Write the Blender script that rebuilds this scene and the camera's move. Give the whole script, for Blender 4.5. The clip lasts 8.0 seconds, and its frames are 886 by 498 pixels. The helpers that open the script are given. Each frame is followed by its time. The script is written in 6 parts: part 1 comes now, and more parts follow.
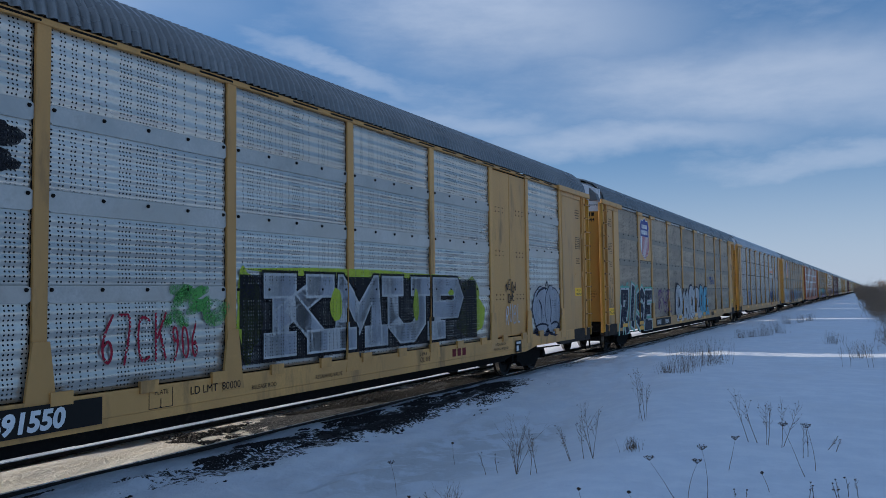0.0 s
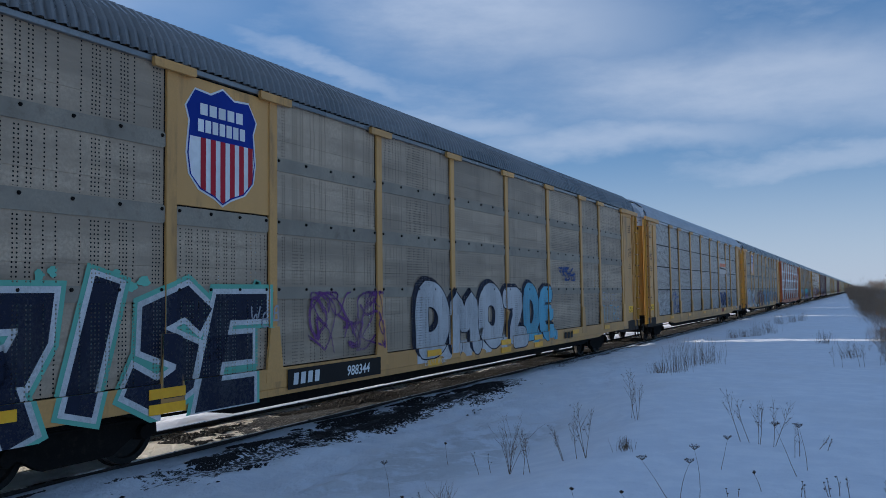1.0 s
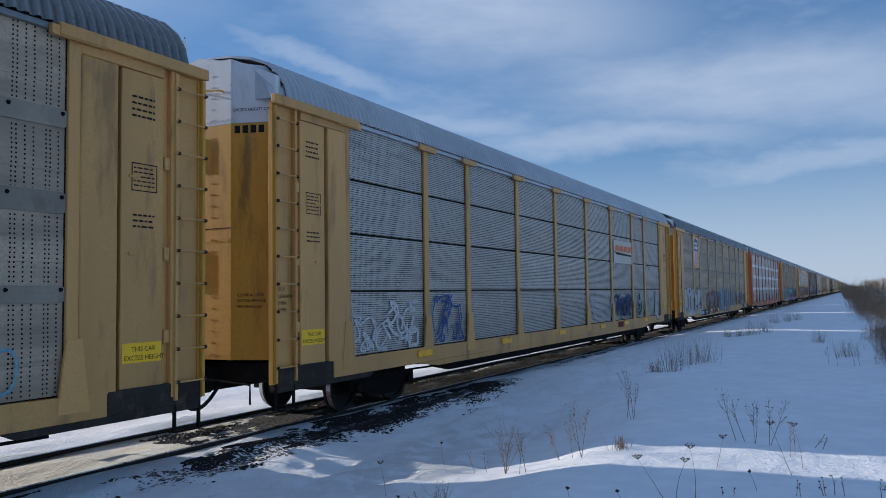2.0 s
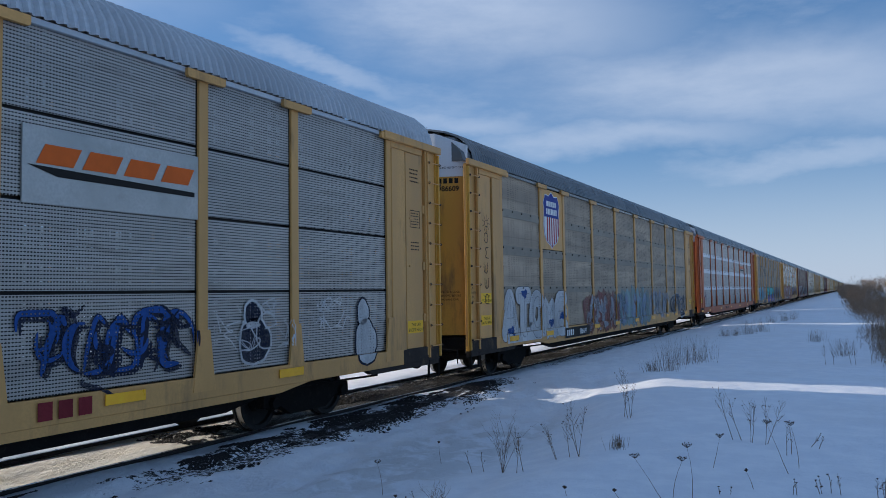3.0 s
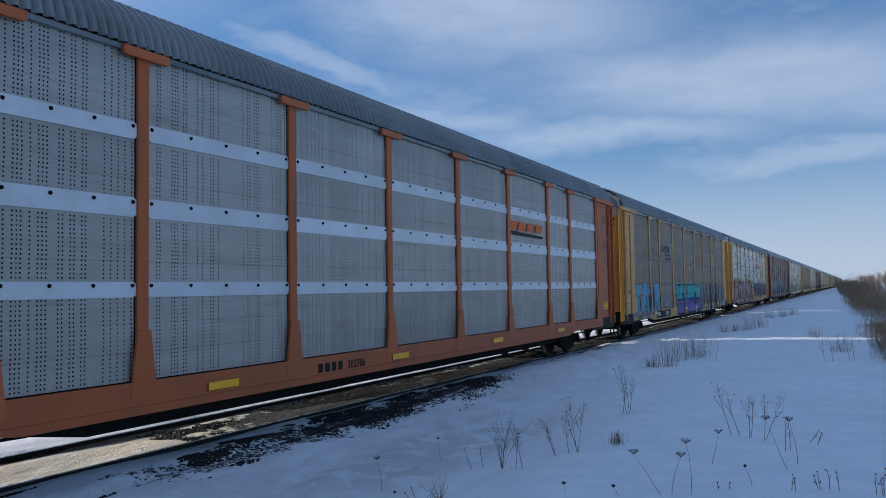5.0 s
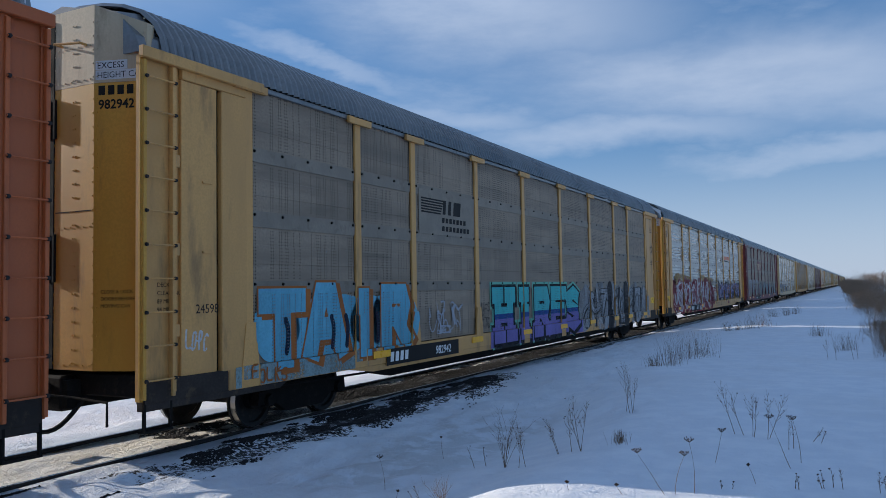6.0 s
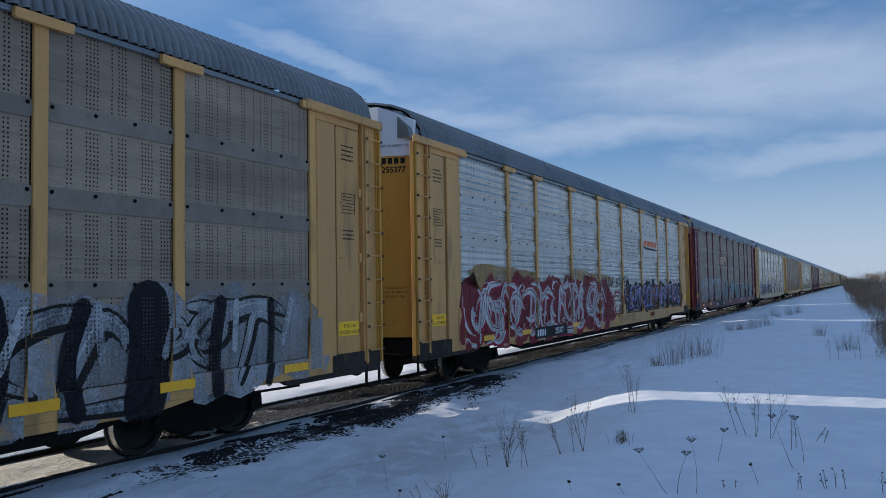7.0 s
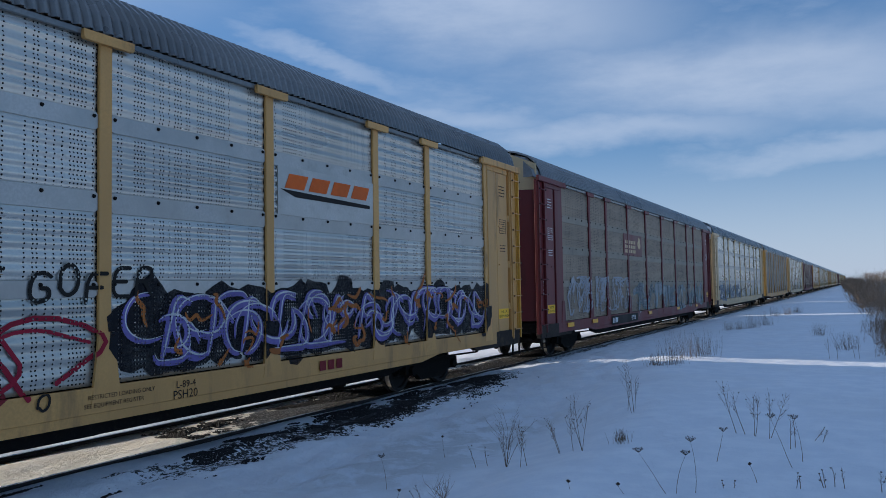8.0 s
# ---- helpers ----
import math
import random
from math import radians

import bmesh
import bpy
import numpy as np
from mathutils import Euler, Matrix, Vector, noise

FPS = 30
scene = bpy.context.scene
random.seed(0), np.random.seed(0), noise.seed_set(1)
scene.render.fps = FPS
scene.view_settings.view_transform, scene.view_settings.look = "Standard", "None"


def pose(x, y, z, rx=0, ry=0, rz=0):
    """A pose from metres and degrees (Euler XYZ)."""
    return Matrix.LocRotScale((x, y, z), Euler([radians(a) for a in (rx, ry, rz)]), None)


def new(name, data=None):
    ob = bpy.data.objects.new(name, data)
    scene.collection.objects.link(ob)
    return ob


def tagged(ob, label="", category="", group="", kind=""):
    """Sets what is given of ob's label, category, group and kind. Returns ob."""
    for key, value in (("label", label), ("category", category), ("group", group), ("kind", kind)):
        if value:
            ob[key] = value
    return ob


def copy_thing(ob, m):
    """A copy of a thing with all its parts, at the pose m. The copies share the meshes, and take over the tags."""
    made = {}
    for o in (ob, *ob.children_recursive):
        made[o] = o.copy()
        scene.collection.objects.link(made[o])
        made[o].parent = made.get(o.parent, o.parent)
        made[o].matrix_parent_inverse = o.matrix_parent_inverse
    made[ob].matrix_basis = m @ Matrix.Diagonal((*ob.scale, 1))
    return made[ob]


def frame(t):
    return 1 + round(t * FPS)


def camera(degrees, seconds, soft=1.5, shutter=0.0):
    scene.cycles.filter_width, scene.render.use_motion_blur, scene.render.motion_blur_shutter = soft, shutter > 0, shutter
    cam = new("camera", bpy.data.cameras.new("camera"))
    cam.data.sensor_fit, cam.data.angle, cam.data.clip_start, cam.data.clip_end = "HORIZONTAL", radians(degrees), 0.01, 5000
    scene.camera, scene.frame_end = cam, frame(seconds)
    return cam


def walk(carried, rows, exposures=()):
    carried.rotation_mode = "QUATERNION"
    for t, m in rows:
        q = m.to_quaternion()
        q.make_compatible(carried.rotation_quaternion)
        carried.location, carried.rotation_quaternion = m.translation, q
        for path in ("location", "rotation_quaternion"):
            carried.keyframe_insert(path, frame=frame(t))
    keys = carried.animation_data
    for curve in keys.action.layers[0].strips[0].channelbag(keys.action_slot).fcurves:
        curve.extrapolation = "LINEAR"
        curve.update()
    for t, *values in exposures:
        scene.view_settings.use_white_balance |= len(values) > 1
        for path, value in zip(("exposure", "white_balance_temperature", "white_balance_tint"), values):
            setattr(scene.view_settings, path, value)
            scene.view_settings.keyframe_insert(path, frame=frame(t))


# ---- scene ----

# ---- the camera: stands on the snow beside the track, swaying a little in the hand ----
EYE = (8.95, 0.0, 2.05)
cam = camera(58.15, 8.0, soft=0.6)
PATH = [  # seconds, pitch above level, lean, turn to the left
    (0.0, 3.24, 0.76, 28.25), (0.5, 3.24, 0.77, 27.99), (1.0, 3.24, 0.76, 27.76), (1.5, 3.22, 0.78, 27.60),
    (3.0, 3.15, 0.82, 27.27), (3.5, 3.08, 0.83, 27.21), (4.0, 3.04, 0.85, 27.17), (4.5, 2.96, 0.86, 27.15),
    (6.0, 2.81, 0.93, 27.41), (6.5, 2.81, 0.95, 27.47), (7.0, 2.80, 0.97, 27.55), (7.5, 2.76, 0.95, 27.57),
    (8.0, 2.77, 0.97, 27.50)]
walk(cam, [(t, pose(*EYE, 90 + p, r, y)) for t, p, r, y in PATH], [(0.0, -0.07, 5700, 12), (3.5, 0.05, 5700, 12), (8.0, 0.0, 5700, 12)])

# ---- sky and sun: low winter sun behind the train ----
SUN_EL, SUN_AZ = 16.5, 4.5      # degrees; the light runs towards +x and a little towards +y
sun_way = Vector((math.cos(radians(SUN_EL)) * math.cos(radians(SUN_AZ)), math.cos(radians(SUN_EL)) * math.sin(radians(SUN_AZ)),
                  -math.sin(radians(SUN_EL))))
sun = new("sun", bpy.data.lights.new("sun", "SUN"))
sun.data.energy, sun.data.angle, sun.data.color = 5.0, radians(0.53), (1.0, 0.86, 0.66)
sun.rotation_euler = sun_way.to_track_quat("-Z", "Y").to_euler()


class Nodes:
    """Short ways to write node trees."""

    def __init__(self, tree, keep=False):
        self.tree = tree
        if not keep:
            tree.nodes.clear()

    def add(self, kind):
        return self.tree.nodes.new(kind)

    def put(self, sock, value):
        if isinstance(value, bpy.types.NodeSocket):
            self.tree.links.new(value, sock)
        elif isinstance(value, (tuple, list)) and len(value) == 3 and sock.type == "RGBA":
            sock.default_value = (*value, 1)
        else:
            sock.default_value = value

    def math(self, op, a, b=0.0, c=0.0):
        n = self.add("ShaderNodeMath")
        n.operation = op
        for s, v in zip(n.inputs, (a, b, c)):
            self.put(s, v)
        return n.outputs[0]

    def mix(self, fac, a, b, blend="MIX"):
        n = self.add("ShaderNodeMix")
        n.data_type, n.blend_type = "RGBA", blend
        self.put(n.inputs[0], fac), self.put(n.inputs[6], a), self.put(n.inputs[7], b)
        return n.outputs[2]

    def noise(self, vec, scale, detail=4.0, rough=0.55):
        n = self.add("ShaderNodeTexNoise")
        if vec is not None:
            self.put(n.inputs["Vector"], vec)
        self.put(n.inputs["Scale"], scale), self.put(n.inputs["Detail"], detail), self.put(n.inputs["Roughness"], rough)
        return n.outputs[0]

    def ramp(self, value, lo, hi, a=0.0, b=1.0):
        n = self.add("ShaderNodeMapRange")
        n.interpolation_type = "SMOOTHSTEP"
        for s, v in zip(n.inputs, (value, lo, hi, a, b)):
            self.put(s, v)
        return n.outputs[0]

    def stretch(self, vec, scale, turn=0.0):
        n = self.add("ShaderNodeMapping")
        self.put(n.inputs[0], vec)
        n.inputs["Scale"].default_value = scale
        n.inputs["Rotation"].default_value = (0, 0, radians(turn))
        return n.outputs[0]

    def split(self, vec):
        n = self.add("ShaderNodeSeparateXYZ")
        self.put(n.inputs[0], vec)
        return n.outputs


world = bpy.data.worlds.new("world")
scene.world = world
world.use_nodes = True
w = Nodes(world.node_tree)
sky = w.add("ShaderNodeTexSky")
sky.sky_type, sky.sun_disc = "NISHITA", False
sky.sun_elevation = radians(SUN_EL)
sky.sun_rotation = math.atan2(-sun_way.x, -sun_way.y)
sky.air_density, sky.dust_density, sky.ozone_density = 1.0, 0.15, 4.0
w_dir = w.add("ShaderNodeTexCoord").outputs["Generated"]
dx, dy, dz = w.split(w_dir)
# thin winter cloud, set out in degrees to the right of +y and above the horizon
right = w.math("MULTIPLY", w.math("ARCTAN2", dx, dy), 57.2958)
above = w.math("MULTIPLY", w.math("ARCSINE", dz), 57.2958)
cvec = w.add("ShaderNodeCombineXYZ")
w.put(cvec.inputs[0], right), w.put(cvec.inputs[1], above)
veil = w.noise(w.stretch(cvec.outputs[0], (0.45, 1.0, 1), 9), 0.16, 6.0, 0.55)
fine = w.noise(w.stretch(cvec.outputs[0], (0.30, 1.0, 1), 12), 0.62, 8.0, 0.62)
wisp = w.math("ADD", w.math("MULTIPLY", veil, 0.6), w.math("MULTIPLY", fine, 0.4))
warp_r = w.math("ADD", right, w.math("MULTIPLY", w.math("ADD", fine, -0.5), 6.0))
warp_a = w.math("ADD", above, w.math("MULTIPLY", w.math("ADD", veil, -0.5), 7.0))


def bank(r0, a0, length, half, tilt, strength):
    """A soft drawn-out bank of thin cloud."""
    c, q = math.cos(radians(tilt)), math.sin(radians(tilt))
    pr, pa = w.math("ADD", warp_r, -r0), w.math("ADD", warp_a, -a0)
    u = w.math("DIVIDE", w.math("ADD", w.math("MULTIPLY", pr, c), w.math("MULTIPLY", pa, q)), length)
    v = w.math("DIVIDE", w.math("ADD", w.math("MULTIPLY", pr, -q), w.math("MULTIPLY", pa, c)), half)
    d = w.math("SQRT", w.math("ADD", w.math("MULTIPLY", u, u), w.math("MULTIPLY", v, v)))
    m = w.math("MULTIPLY", w.ramp(d, 0.10, 1.35, 1.0, 0.0), w.ramp(fine, 0.2, 0.75, 0.72, 1.0))
    return w.math("MULTIPLY", m, strength)


cloud = w.math("MULTIPLY", w.ramp(wisp, 0.42, 0.72), 0.30)
for spec in ((-24, 19.8, 15, 4.8, -7, 0.68), (-6, 13.6, 19, 4.0, -5, 0.68), (-35.5, 16.2, 8, 0.75, -14, 0.45), (-25.5, 12.8, 8, 1.3, -10, 0.52),
             (-15, 10.4, 14, 1.6, -2, 0.60), (-2, 8.3, 12, 1.3, 5, 0.55), (-58, 22, 16, 4, -8, 0.5), (20, 12, 12, 3, -4, 0.5)):
    cloud = w.math("MAXIMUM", cloud, bank(*spec))
# unseen veil overhead, added to brighten the light on shaded snow
cloud = w.math("MAXIMUM", cloud, w.math("MULTIPLY", w.ramp(dz, 0.40, 0.62), w.ramp(wisp, 0.30, 0.60, 0.06, 0.34)))
cloud = w.math("MAXIMUM", cloud, w.ramp(dz, 0.0, 0.20, 0.66, 0.0))
clear = w.mix(0.36, sky.outputs[0], (1.6, 3.3, 5.7))
sky_col = w.mix(cloud, clear, w.mix(w.ramp(dz, 0.30, 0.55), (6.1, 6.6, 7.2), (6.4, 7.6, 9.6)))
bg = w.add("ShaderNodeBackground")
w.put(bg.inputs[0], sky_col), w.put(bg.inputs[1], 0.095)
w.put(w.add("ShaderNodeOutputWorld").inputs[0], bg.outputs[0])


# ---- materials ----
def surface(name, colour, rough=0.6, metal=0.0, vary=0.25, scale=3.0, fine=40.0, dirt=None, dirt_amount=0.5, bump=0.15, coat=0.0, streak=False, spec=0.4):
    """A worn painted, metal or stone surface: two scales of mottling, an optional dirt colour, relief."""
    m = bpy.data.materials.new(name)
    m.use_nodes = True
    n = Nodes(m.node_tree)
    at = n.add("ShaderNodeTexCoord").outputs["Object"]
    rnd = n.add("ShaderNodeObjectInfo").outputs["Random"]
    shift = n.add("ShaderNodeVectorMath")
    n.put(shift.inputs[0], at)
    mul = n.math("MULTIPLY", rnd, 37.0)
    n.put(shift.inputs[1], mul)
    at = shift.outputs[0]
    run = (1, 0.3, 2.2) if streak == "along" else (1, 1, 0.25)
    big = n.noise(n.stretch(at, run) if streak else at, scale, 5.0)
    small = n.noise(at, fine, 3.0)
    dark = tuple(c * (1 - vary) for c in colour)
    lite = tuple(min(1.0, c * (1 + vary)) for c in colour)
    col = n.mix(n.ramp(big, 0.3, 0.7), dark, lite)
    col = n.mix(n.ramp(small, 0.35, 0.65, 0.0, 0.5), col, tuple(c * (1 - vary * 0.7) for c in colour))
    col = n.mix(1.0, col, n.mix(rnd, (0.9, 0.9, 0.9), (1.08, 1.08, 1.08)), "MULTIPLY")
    if dirt:
        spots = n.noise(n.stretch(at, run) if streak else at, scale * 2.3, 7.0, 0.65)
        col = n.mix(n.ramp(spots, 0.52, 0.72, 0.0, dirt_amount), col, dirt)
    p = n.add("ShaderNodeBsdfPrincipled")
    n.put(p.inputs["Base Color"], col)
    n.put(p.inputs["Metallic"], metal)
    n.put(p.inputs["Roughness"], n.ramp(big, 0.2, 0.8, max(0.02, rough - 0.1), min(1.0, rough + 0.1)))
    n.put(p.inputs["Coat Weight"], coat)
    n.put(p.inputs["Specular IOR Level"], spec)
    b = n.add("ShaderNodeBump")
    b.inputs["Strength"].default_value, b.inputs["Distance"].default_value = bump, 0.01
    n.put(b.inputs["Height"], small)
    n.put(p.inputs["Normal"], b.outputs[0])
    n.put(n.add("ShaderNodeOutputMaterial").inputs[0], p.outputs[0])
    return m


def add_holes(m, cell=0.048, size=0.225, keep=0.52, rows_only=False):
    """Punched holes in columns over the sheets of a car's side, none on its bands: one looks through them into the car."""
    n = Nodes(m.node_tree, True)
    p = next(x for x in n.tree.nodes if x.type == "BSDF_PRINCIPLED")
    _, y, z = n.split(n.add("ShaderNodeTexCoord").outputs["Object"])
    v, u = n.math("DIVIDE", z, cell), n.math("DIVIDE", y, cell)
    fy = n.math("ADD", n.math("FRACT", u), -0.5)
    fz = n.math("ADD", n.math("FRACT", v), -0.5)
    if rows_only:
        fy = n.math("MULTIPLY", fy, 0.5)
    r = n.math("SQRT", n.math("ADD", n.math("MULTIPLY", fy, fy), n.math("MULTIPLY", fz, fz)))
    hole = n.math("LESS_THAN", r, size)
    if not rows_only:
        white = n.add("ShaderNodeTexWhiteNoise")
        white.noise_dimensions = "1D"
        n.put(white.inputs["W"], n.math("FLOOR", u))
        hole = n.math("MULTIPLY", hole, n.math("LESS_THAN", white.outputs["Value"], keep))
        for mid, half in ((2.10, 0.10), (3.065, 0.13), (3.97, 0.115)):
            hole = n.math("MULTIPLY", hole, n.math("GREATER_THAN", n.math("ABSOLUTE", n.math("ADD", z, -mid)), half))
    solid = n.math("SUBTRACT", 1.0, hole)
    if p.inputs["Alpha"].is_linked:
        solid = n.math("MULTIPLY", solid, p.inputs["Alpha"].links[0].from_socket)
    n.put(p.inputs["Alpha"], solid)
    return m


def perforated(name, colour, rough=0.5, metal=0.3, vary=0.18, dirt=(0.10, 0.075, 0.05), dirt_amount=0.35, **holes):
    """Steel sheet with punched holes."""
    return add_holes(surface(name, colour, rough, metal, vary, 1.1, 30.0, dirt, dirt_amount, 0.1, 0.0, "along"), **holes)


def flat_paint(name, colour, rough=0.55, vary=0.12, worn=0.0):
    """Spray paint or lettering; worn paint has flaked and thinned so that the steel shows through."""
    m = surface(name, colour, rough, 0.0, vary, 1.3, 9.0, None, 0.4, 0.08, 0.0, True, 0.12)
    if worn:
        n = Nodes(m.node_tree, True)
        p = next(x for x in n.tree.nodes if x.type == "BSDF_PRINCIPLED")
        at = n.add("ShaderNodeTexCoord").outputs["Object"]
        grain = n.math("ADD", n.math("MULTIPLY", n.noise(at, 26.0, 5.0, 0.7), 0.5), n.math("MULTIPLY", n.noise(n.stretch(at, (1, 1, 0.35)), 2.2, 4.0), 0.5))
        n.put(p.inputs["Alpha"], n.ramp(grain, 0.28 + 0.1 * worn, 0.62, 1.0 - worn, 1.0))
    return m


TAN = (0.63, 0.335, 0.10)
M = {
    "tan": surface("tan_paint", TAN, 0.5, 0.0, 0.14, 0.9, 30, (0.13, 0.08, 0.04), 0.6, 0.1, 0.0, True),
    "yellow": surface("yellow_paint", (0.62, 0.32, 0.045), 0.5, 0.0, 0.14, 0.9, 30, (0.16, 0.09, 0.04), 0.75, 0.1, 0.0, True),
    "orange": surface("orange_paint", (0.47, 0.115, 0.03), 0.5, 0.0, 0.14, 0.9, 30, (0.13, 0.05, 0.025), 0.45, 0.1, 0.0, True),
    "maroon": surface("maroon_paint", (0.145, 0.021, 0.022), 0.5, 0.0, 0.16, 0.9, 30, (0.05, 0.02, 0.015), 0.5, 0.1, 0.0, True),
    "cream": surface("cream_paint", (0.62, 0.45, 0.24), 0.5, 0.0, 0.12, 0.9, 30, (0.22, 0.13, 0.07), 0.45, 0.1, 0.0, True),
    "grime": surface("grimy_sill_paint", (0.045, 0.036, 0.030), 0.8, 0.0, 0.35, 2.0, 30, (0.15, 0.10, 0.055), 0.5, 0.2, 0.0, False, 0.15),
    "white": surface("white_paint", (0.74, 0.74, 0.74), 0.5, 0.0, 0.08, 1.2, 30, (0.33, 0.30, 0.26), 0.4, 0.08, 0.0, True),
    "roof": surface("galvanised_roof", (0.215, 0.215, 0.21), 0.30, 0.5, 0.22, 0.5, 18, (0.12, 0.11, 0.10), 0.3, 0.08),
    "roof_light": surface("light_galvanised_roof", (0.50, 0.52, 0.54), 0.5, 0.35, 0.15, 0.5, 18, (0.2, 0.19, 0.18), 0.3, 0.08),
    "dull": perforated("dull_perforated_steel", (0.42, 0.325, 0.225), 0.6, 0.12, vary=0.3),
    "drab": perforated("drab_perforated_steel", (0.32, 0.245, 0.17), 0.6, 0.12, vary=0.3),
    "drab_band": surface("drab_steel_band", (0.26, 0.215, 0.16), 0.6, 0.1, 0.2, 1.5, 30, (0.11, 0.075, 0.05), 0.4, 0.1),
    "dull_band": surface("dull_steel_band", (0.30, 0.255, 0.19), 0.6, 0.1, 0.2, 1.5, 30, (0.11, 0.075, 0.05), 0.4, 0.1),
    "bright": perforated("bright_perforated_steel", (0.56, 0.54, 0.48), 0.30, 0.65, vary=0.14, dirt=(0.25, 0.24, 0.22)),
    "bright_band": surface("bright_steel_band", (0.44, 0.43, 0.40), 0.4, 0.5, 0.15, 1.5, 30, (0.25, 0.23, 0.20), 0.3, 0.1),
    "mid": perforated("grey_perforated_steel", (0.40, 0.375, 0.34), 0.42, 0.45, vary=0.16, dirt=(0.2, 0.17, 0.15)),
    "pale_tan": surface("sun_bleached_tan_paint", (0.56, 0.44, 0.28), 0.55, 0.0, 0.16, 0.9, 30, (0.20, 0.12, 0.06), 0.55, 0.1, 0.0, True),
    "white_band": surface("whitish_steel_band", (0.66, 0.68, 0.70), 0.45, 0.2, 0.1, 1.5, 30, None, 0.3, 0.1),
    "louvre": perforated("louvred_steel", (0.44, 0.415, 0.375), 0.42, 0.35, cell=0.038, size=0.20, rows_only=True),
    "dark": surface("grimy_dark_steel", (0.012, 0.011, 0.010), 0.85, 0.0, 0.35, 4, 40, (0.05, 0.036, 0.026), 0.35, 0.3, spec=0.1),
    "wheel": surface("wheel_steel", (0.016, 0.014, 0.012), 0.7, 0.1, 0.3, 5, 40, (0.08, 0.055, 0.04), 0.4, 0.2),
    "tread": surface("worn_tread_steel", (0.42, 0.41, 0.40), 0.3, 0.9, 0.2, 5, 40),
    # near-black, for the added sheet that keeps the holes dark
    "screen": perforated("dark_view_block", (0.012, 0.012, 0.012), 0.8, 0.0, keep=0.22, size=0.26),
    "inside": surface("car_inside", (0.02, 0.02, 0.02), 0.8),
    "rubber": surface("black_rubber", (0.010, 0.010, 0.010), 0.8, spec=0.15),
    "reflector": surface("yellow_reflector", (1.0, 0.47, 0.01), 0.35, 0.0, 0.12, 6, 30, None, 0.3, 0.05),
    "rail": surface("rail_steel", (0.022, 0.018, 0.016), 0.8, 0.0, 0.3, 4, 30, (0.10, 0.06, 0.04), 0.5, 0.2),
    "railhead": surface("polished_rail_head", (0.30, 0.29, 0.28), 0.3, 0.9, 0.2, 4, 30),
    "twig": surface("dry_brown_twigs", (0.21, 0.14, 0.09), 0.85, 0.0, 0.35, 6, 30),
    "bush": surface("bare_brown_bushes", (0.30, 0.20, 0.125), 0.85, 0.0, 0.35, 3, 30),
    "straw": surface("dry_straw_stalks", (0.17, 0.115, 0.07), 0.85, 0.0, 0.35, 6, 30),
    "seed": surface("dark_seed_heads", (0.07, 0.045, 0.03), 0.9, 0.0, 0.35, 20, 60),
    "stone": surface("dark_crushed_stone", (0.055, 0.05, 0.046), 0.9, 0.0, 0.5, 9, 60, (0.16, 0.15, 0.14), 0.6, 0.4),
    "cinder": surface("black_cinders", (0.016, 0.014, 0.014), 0.9, 0.0, 0.5, 6, 60, None, 0.5, 0.5),
    "black": flat_paint("black_spray_paint", (0.012, 0.012, 0.015), worn=0.3),
    "ink": flat_paint("black_lettering", (0.02, 0.018, 0.016)),
    "spray_white": flat_paint("white_spray_paint", (0.62, 0.61, 0.59), vary=0.1, worn=0.4),
    "spray_silver": flat_paint("silver_spray_paint", (0.40, 0.41, 0.44), 0.45, 0.12, worn=0.3),
    "spray_lime": flat_paint("lime_spray_paint", (0.45, 0.52, 0.05), worn=0.5),
    "spray_green": flat_paint("green_spray_paint", (0.12, 0.34, 0.08), worn=0.85),
    "spray_mint": flat_paint("mint_spray_paint", (0.17, 0.45, 0.33)),
    "spray_navy": flat_paint("navy_spray_paint", (0.016, 0.02, 0.04), worn=0.3),
    "spray_cyan": flat_paint("cyan_spray_paint", (0.18, 0.46, 0.58), worn=0.3),
    "spray_teal": flat_paint("teal_spray_paint", (0.10, 0.50, 0.48)),
    "spray_blue": flat_paint("blue_spray_paint", (0.03, 0.08, 0.26), worn=0.3),
    "spray_violet": flat_paint("violet_spray_paint", (0.21, 0.17, 0.42), worn=0.3),
    "spray_purple": flat_paint("purple_spray_paint", (0.16, 0.05, 0.20), worn=0.75),
    "spray_red": flat_paint("red_spray_paint", (0.31, 0.018, 0.038)),
    "spray_wine": flat_paint("wine_spray_paint", (0.20, 0.024, 0.030), worn=0.3),
    "spray_rust": flat_paint("rust_orange_spray_paint", (0.36, 0.12, 0.03)),
    "fade_silver": flat_paint("faded_silver_paint", (0.36, 0.36, 0.36), vary=0.2, worn=0.75),
    "fade_white": flat_paint("faded_white_paint", (0.52, 0.52, 0.52), vary=0.2, worn=0.75),
    "fade_red": flat_paint("faded_red_paint", (0.26, 0.10, 0.085), vary=0.2, worn=0.75),
    "fade_teal": flat_paint("faded_teal_paint", (0.27, 0.37, 0.37), vary=0.2, worn=0.75),
    "fade_blue": flat_paint("faded_blue_paint", (0.27, 0.34, 0.47), vary=0.2, worn=0.75),
    "fade_tan": flat_paint("faded_brown_paint", (0.44, 0.27, 0.10), vary=0.2, worn=0.75),
    "shield_blue": flat_paint("shield_blue", (0.008, 0.03, 0.26), 0.4),
    "shield_red": flat_paint("shield_red", (0.42, 0.02, 0.035), 0.4),
    "shield_white": flat_paint("shield_white", (0.74, 0.74, 0.72), 0.4),
    "logo_orange": flat_paint("logo_orange", (0.68, 0.13, 0.02), 0.4),
    "placard": flat_paint("yellow_placard", (1.0, 0.55, 0.03), 0.4),
}


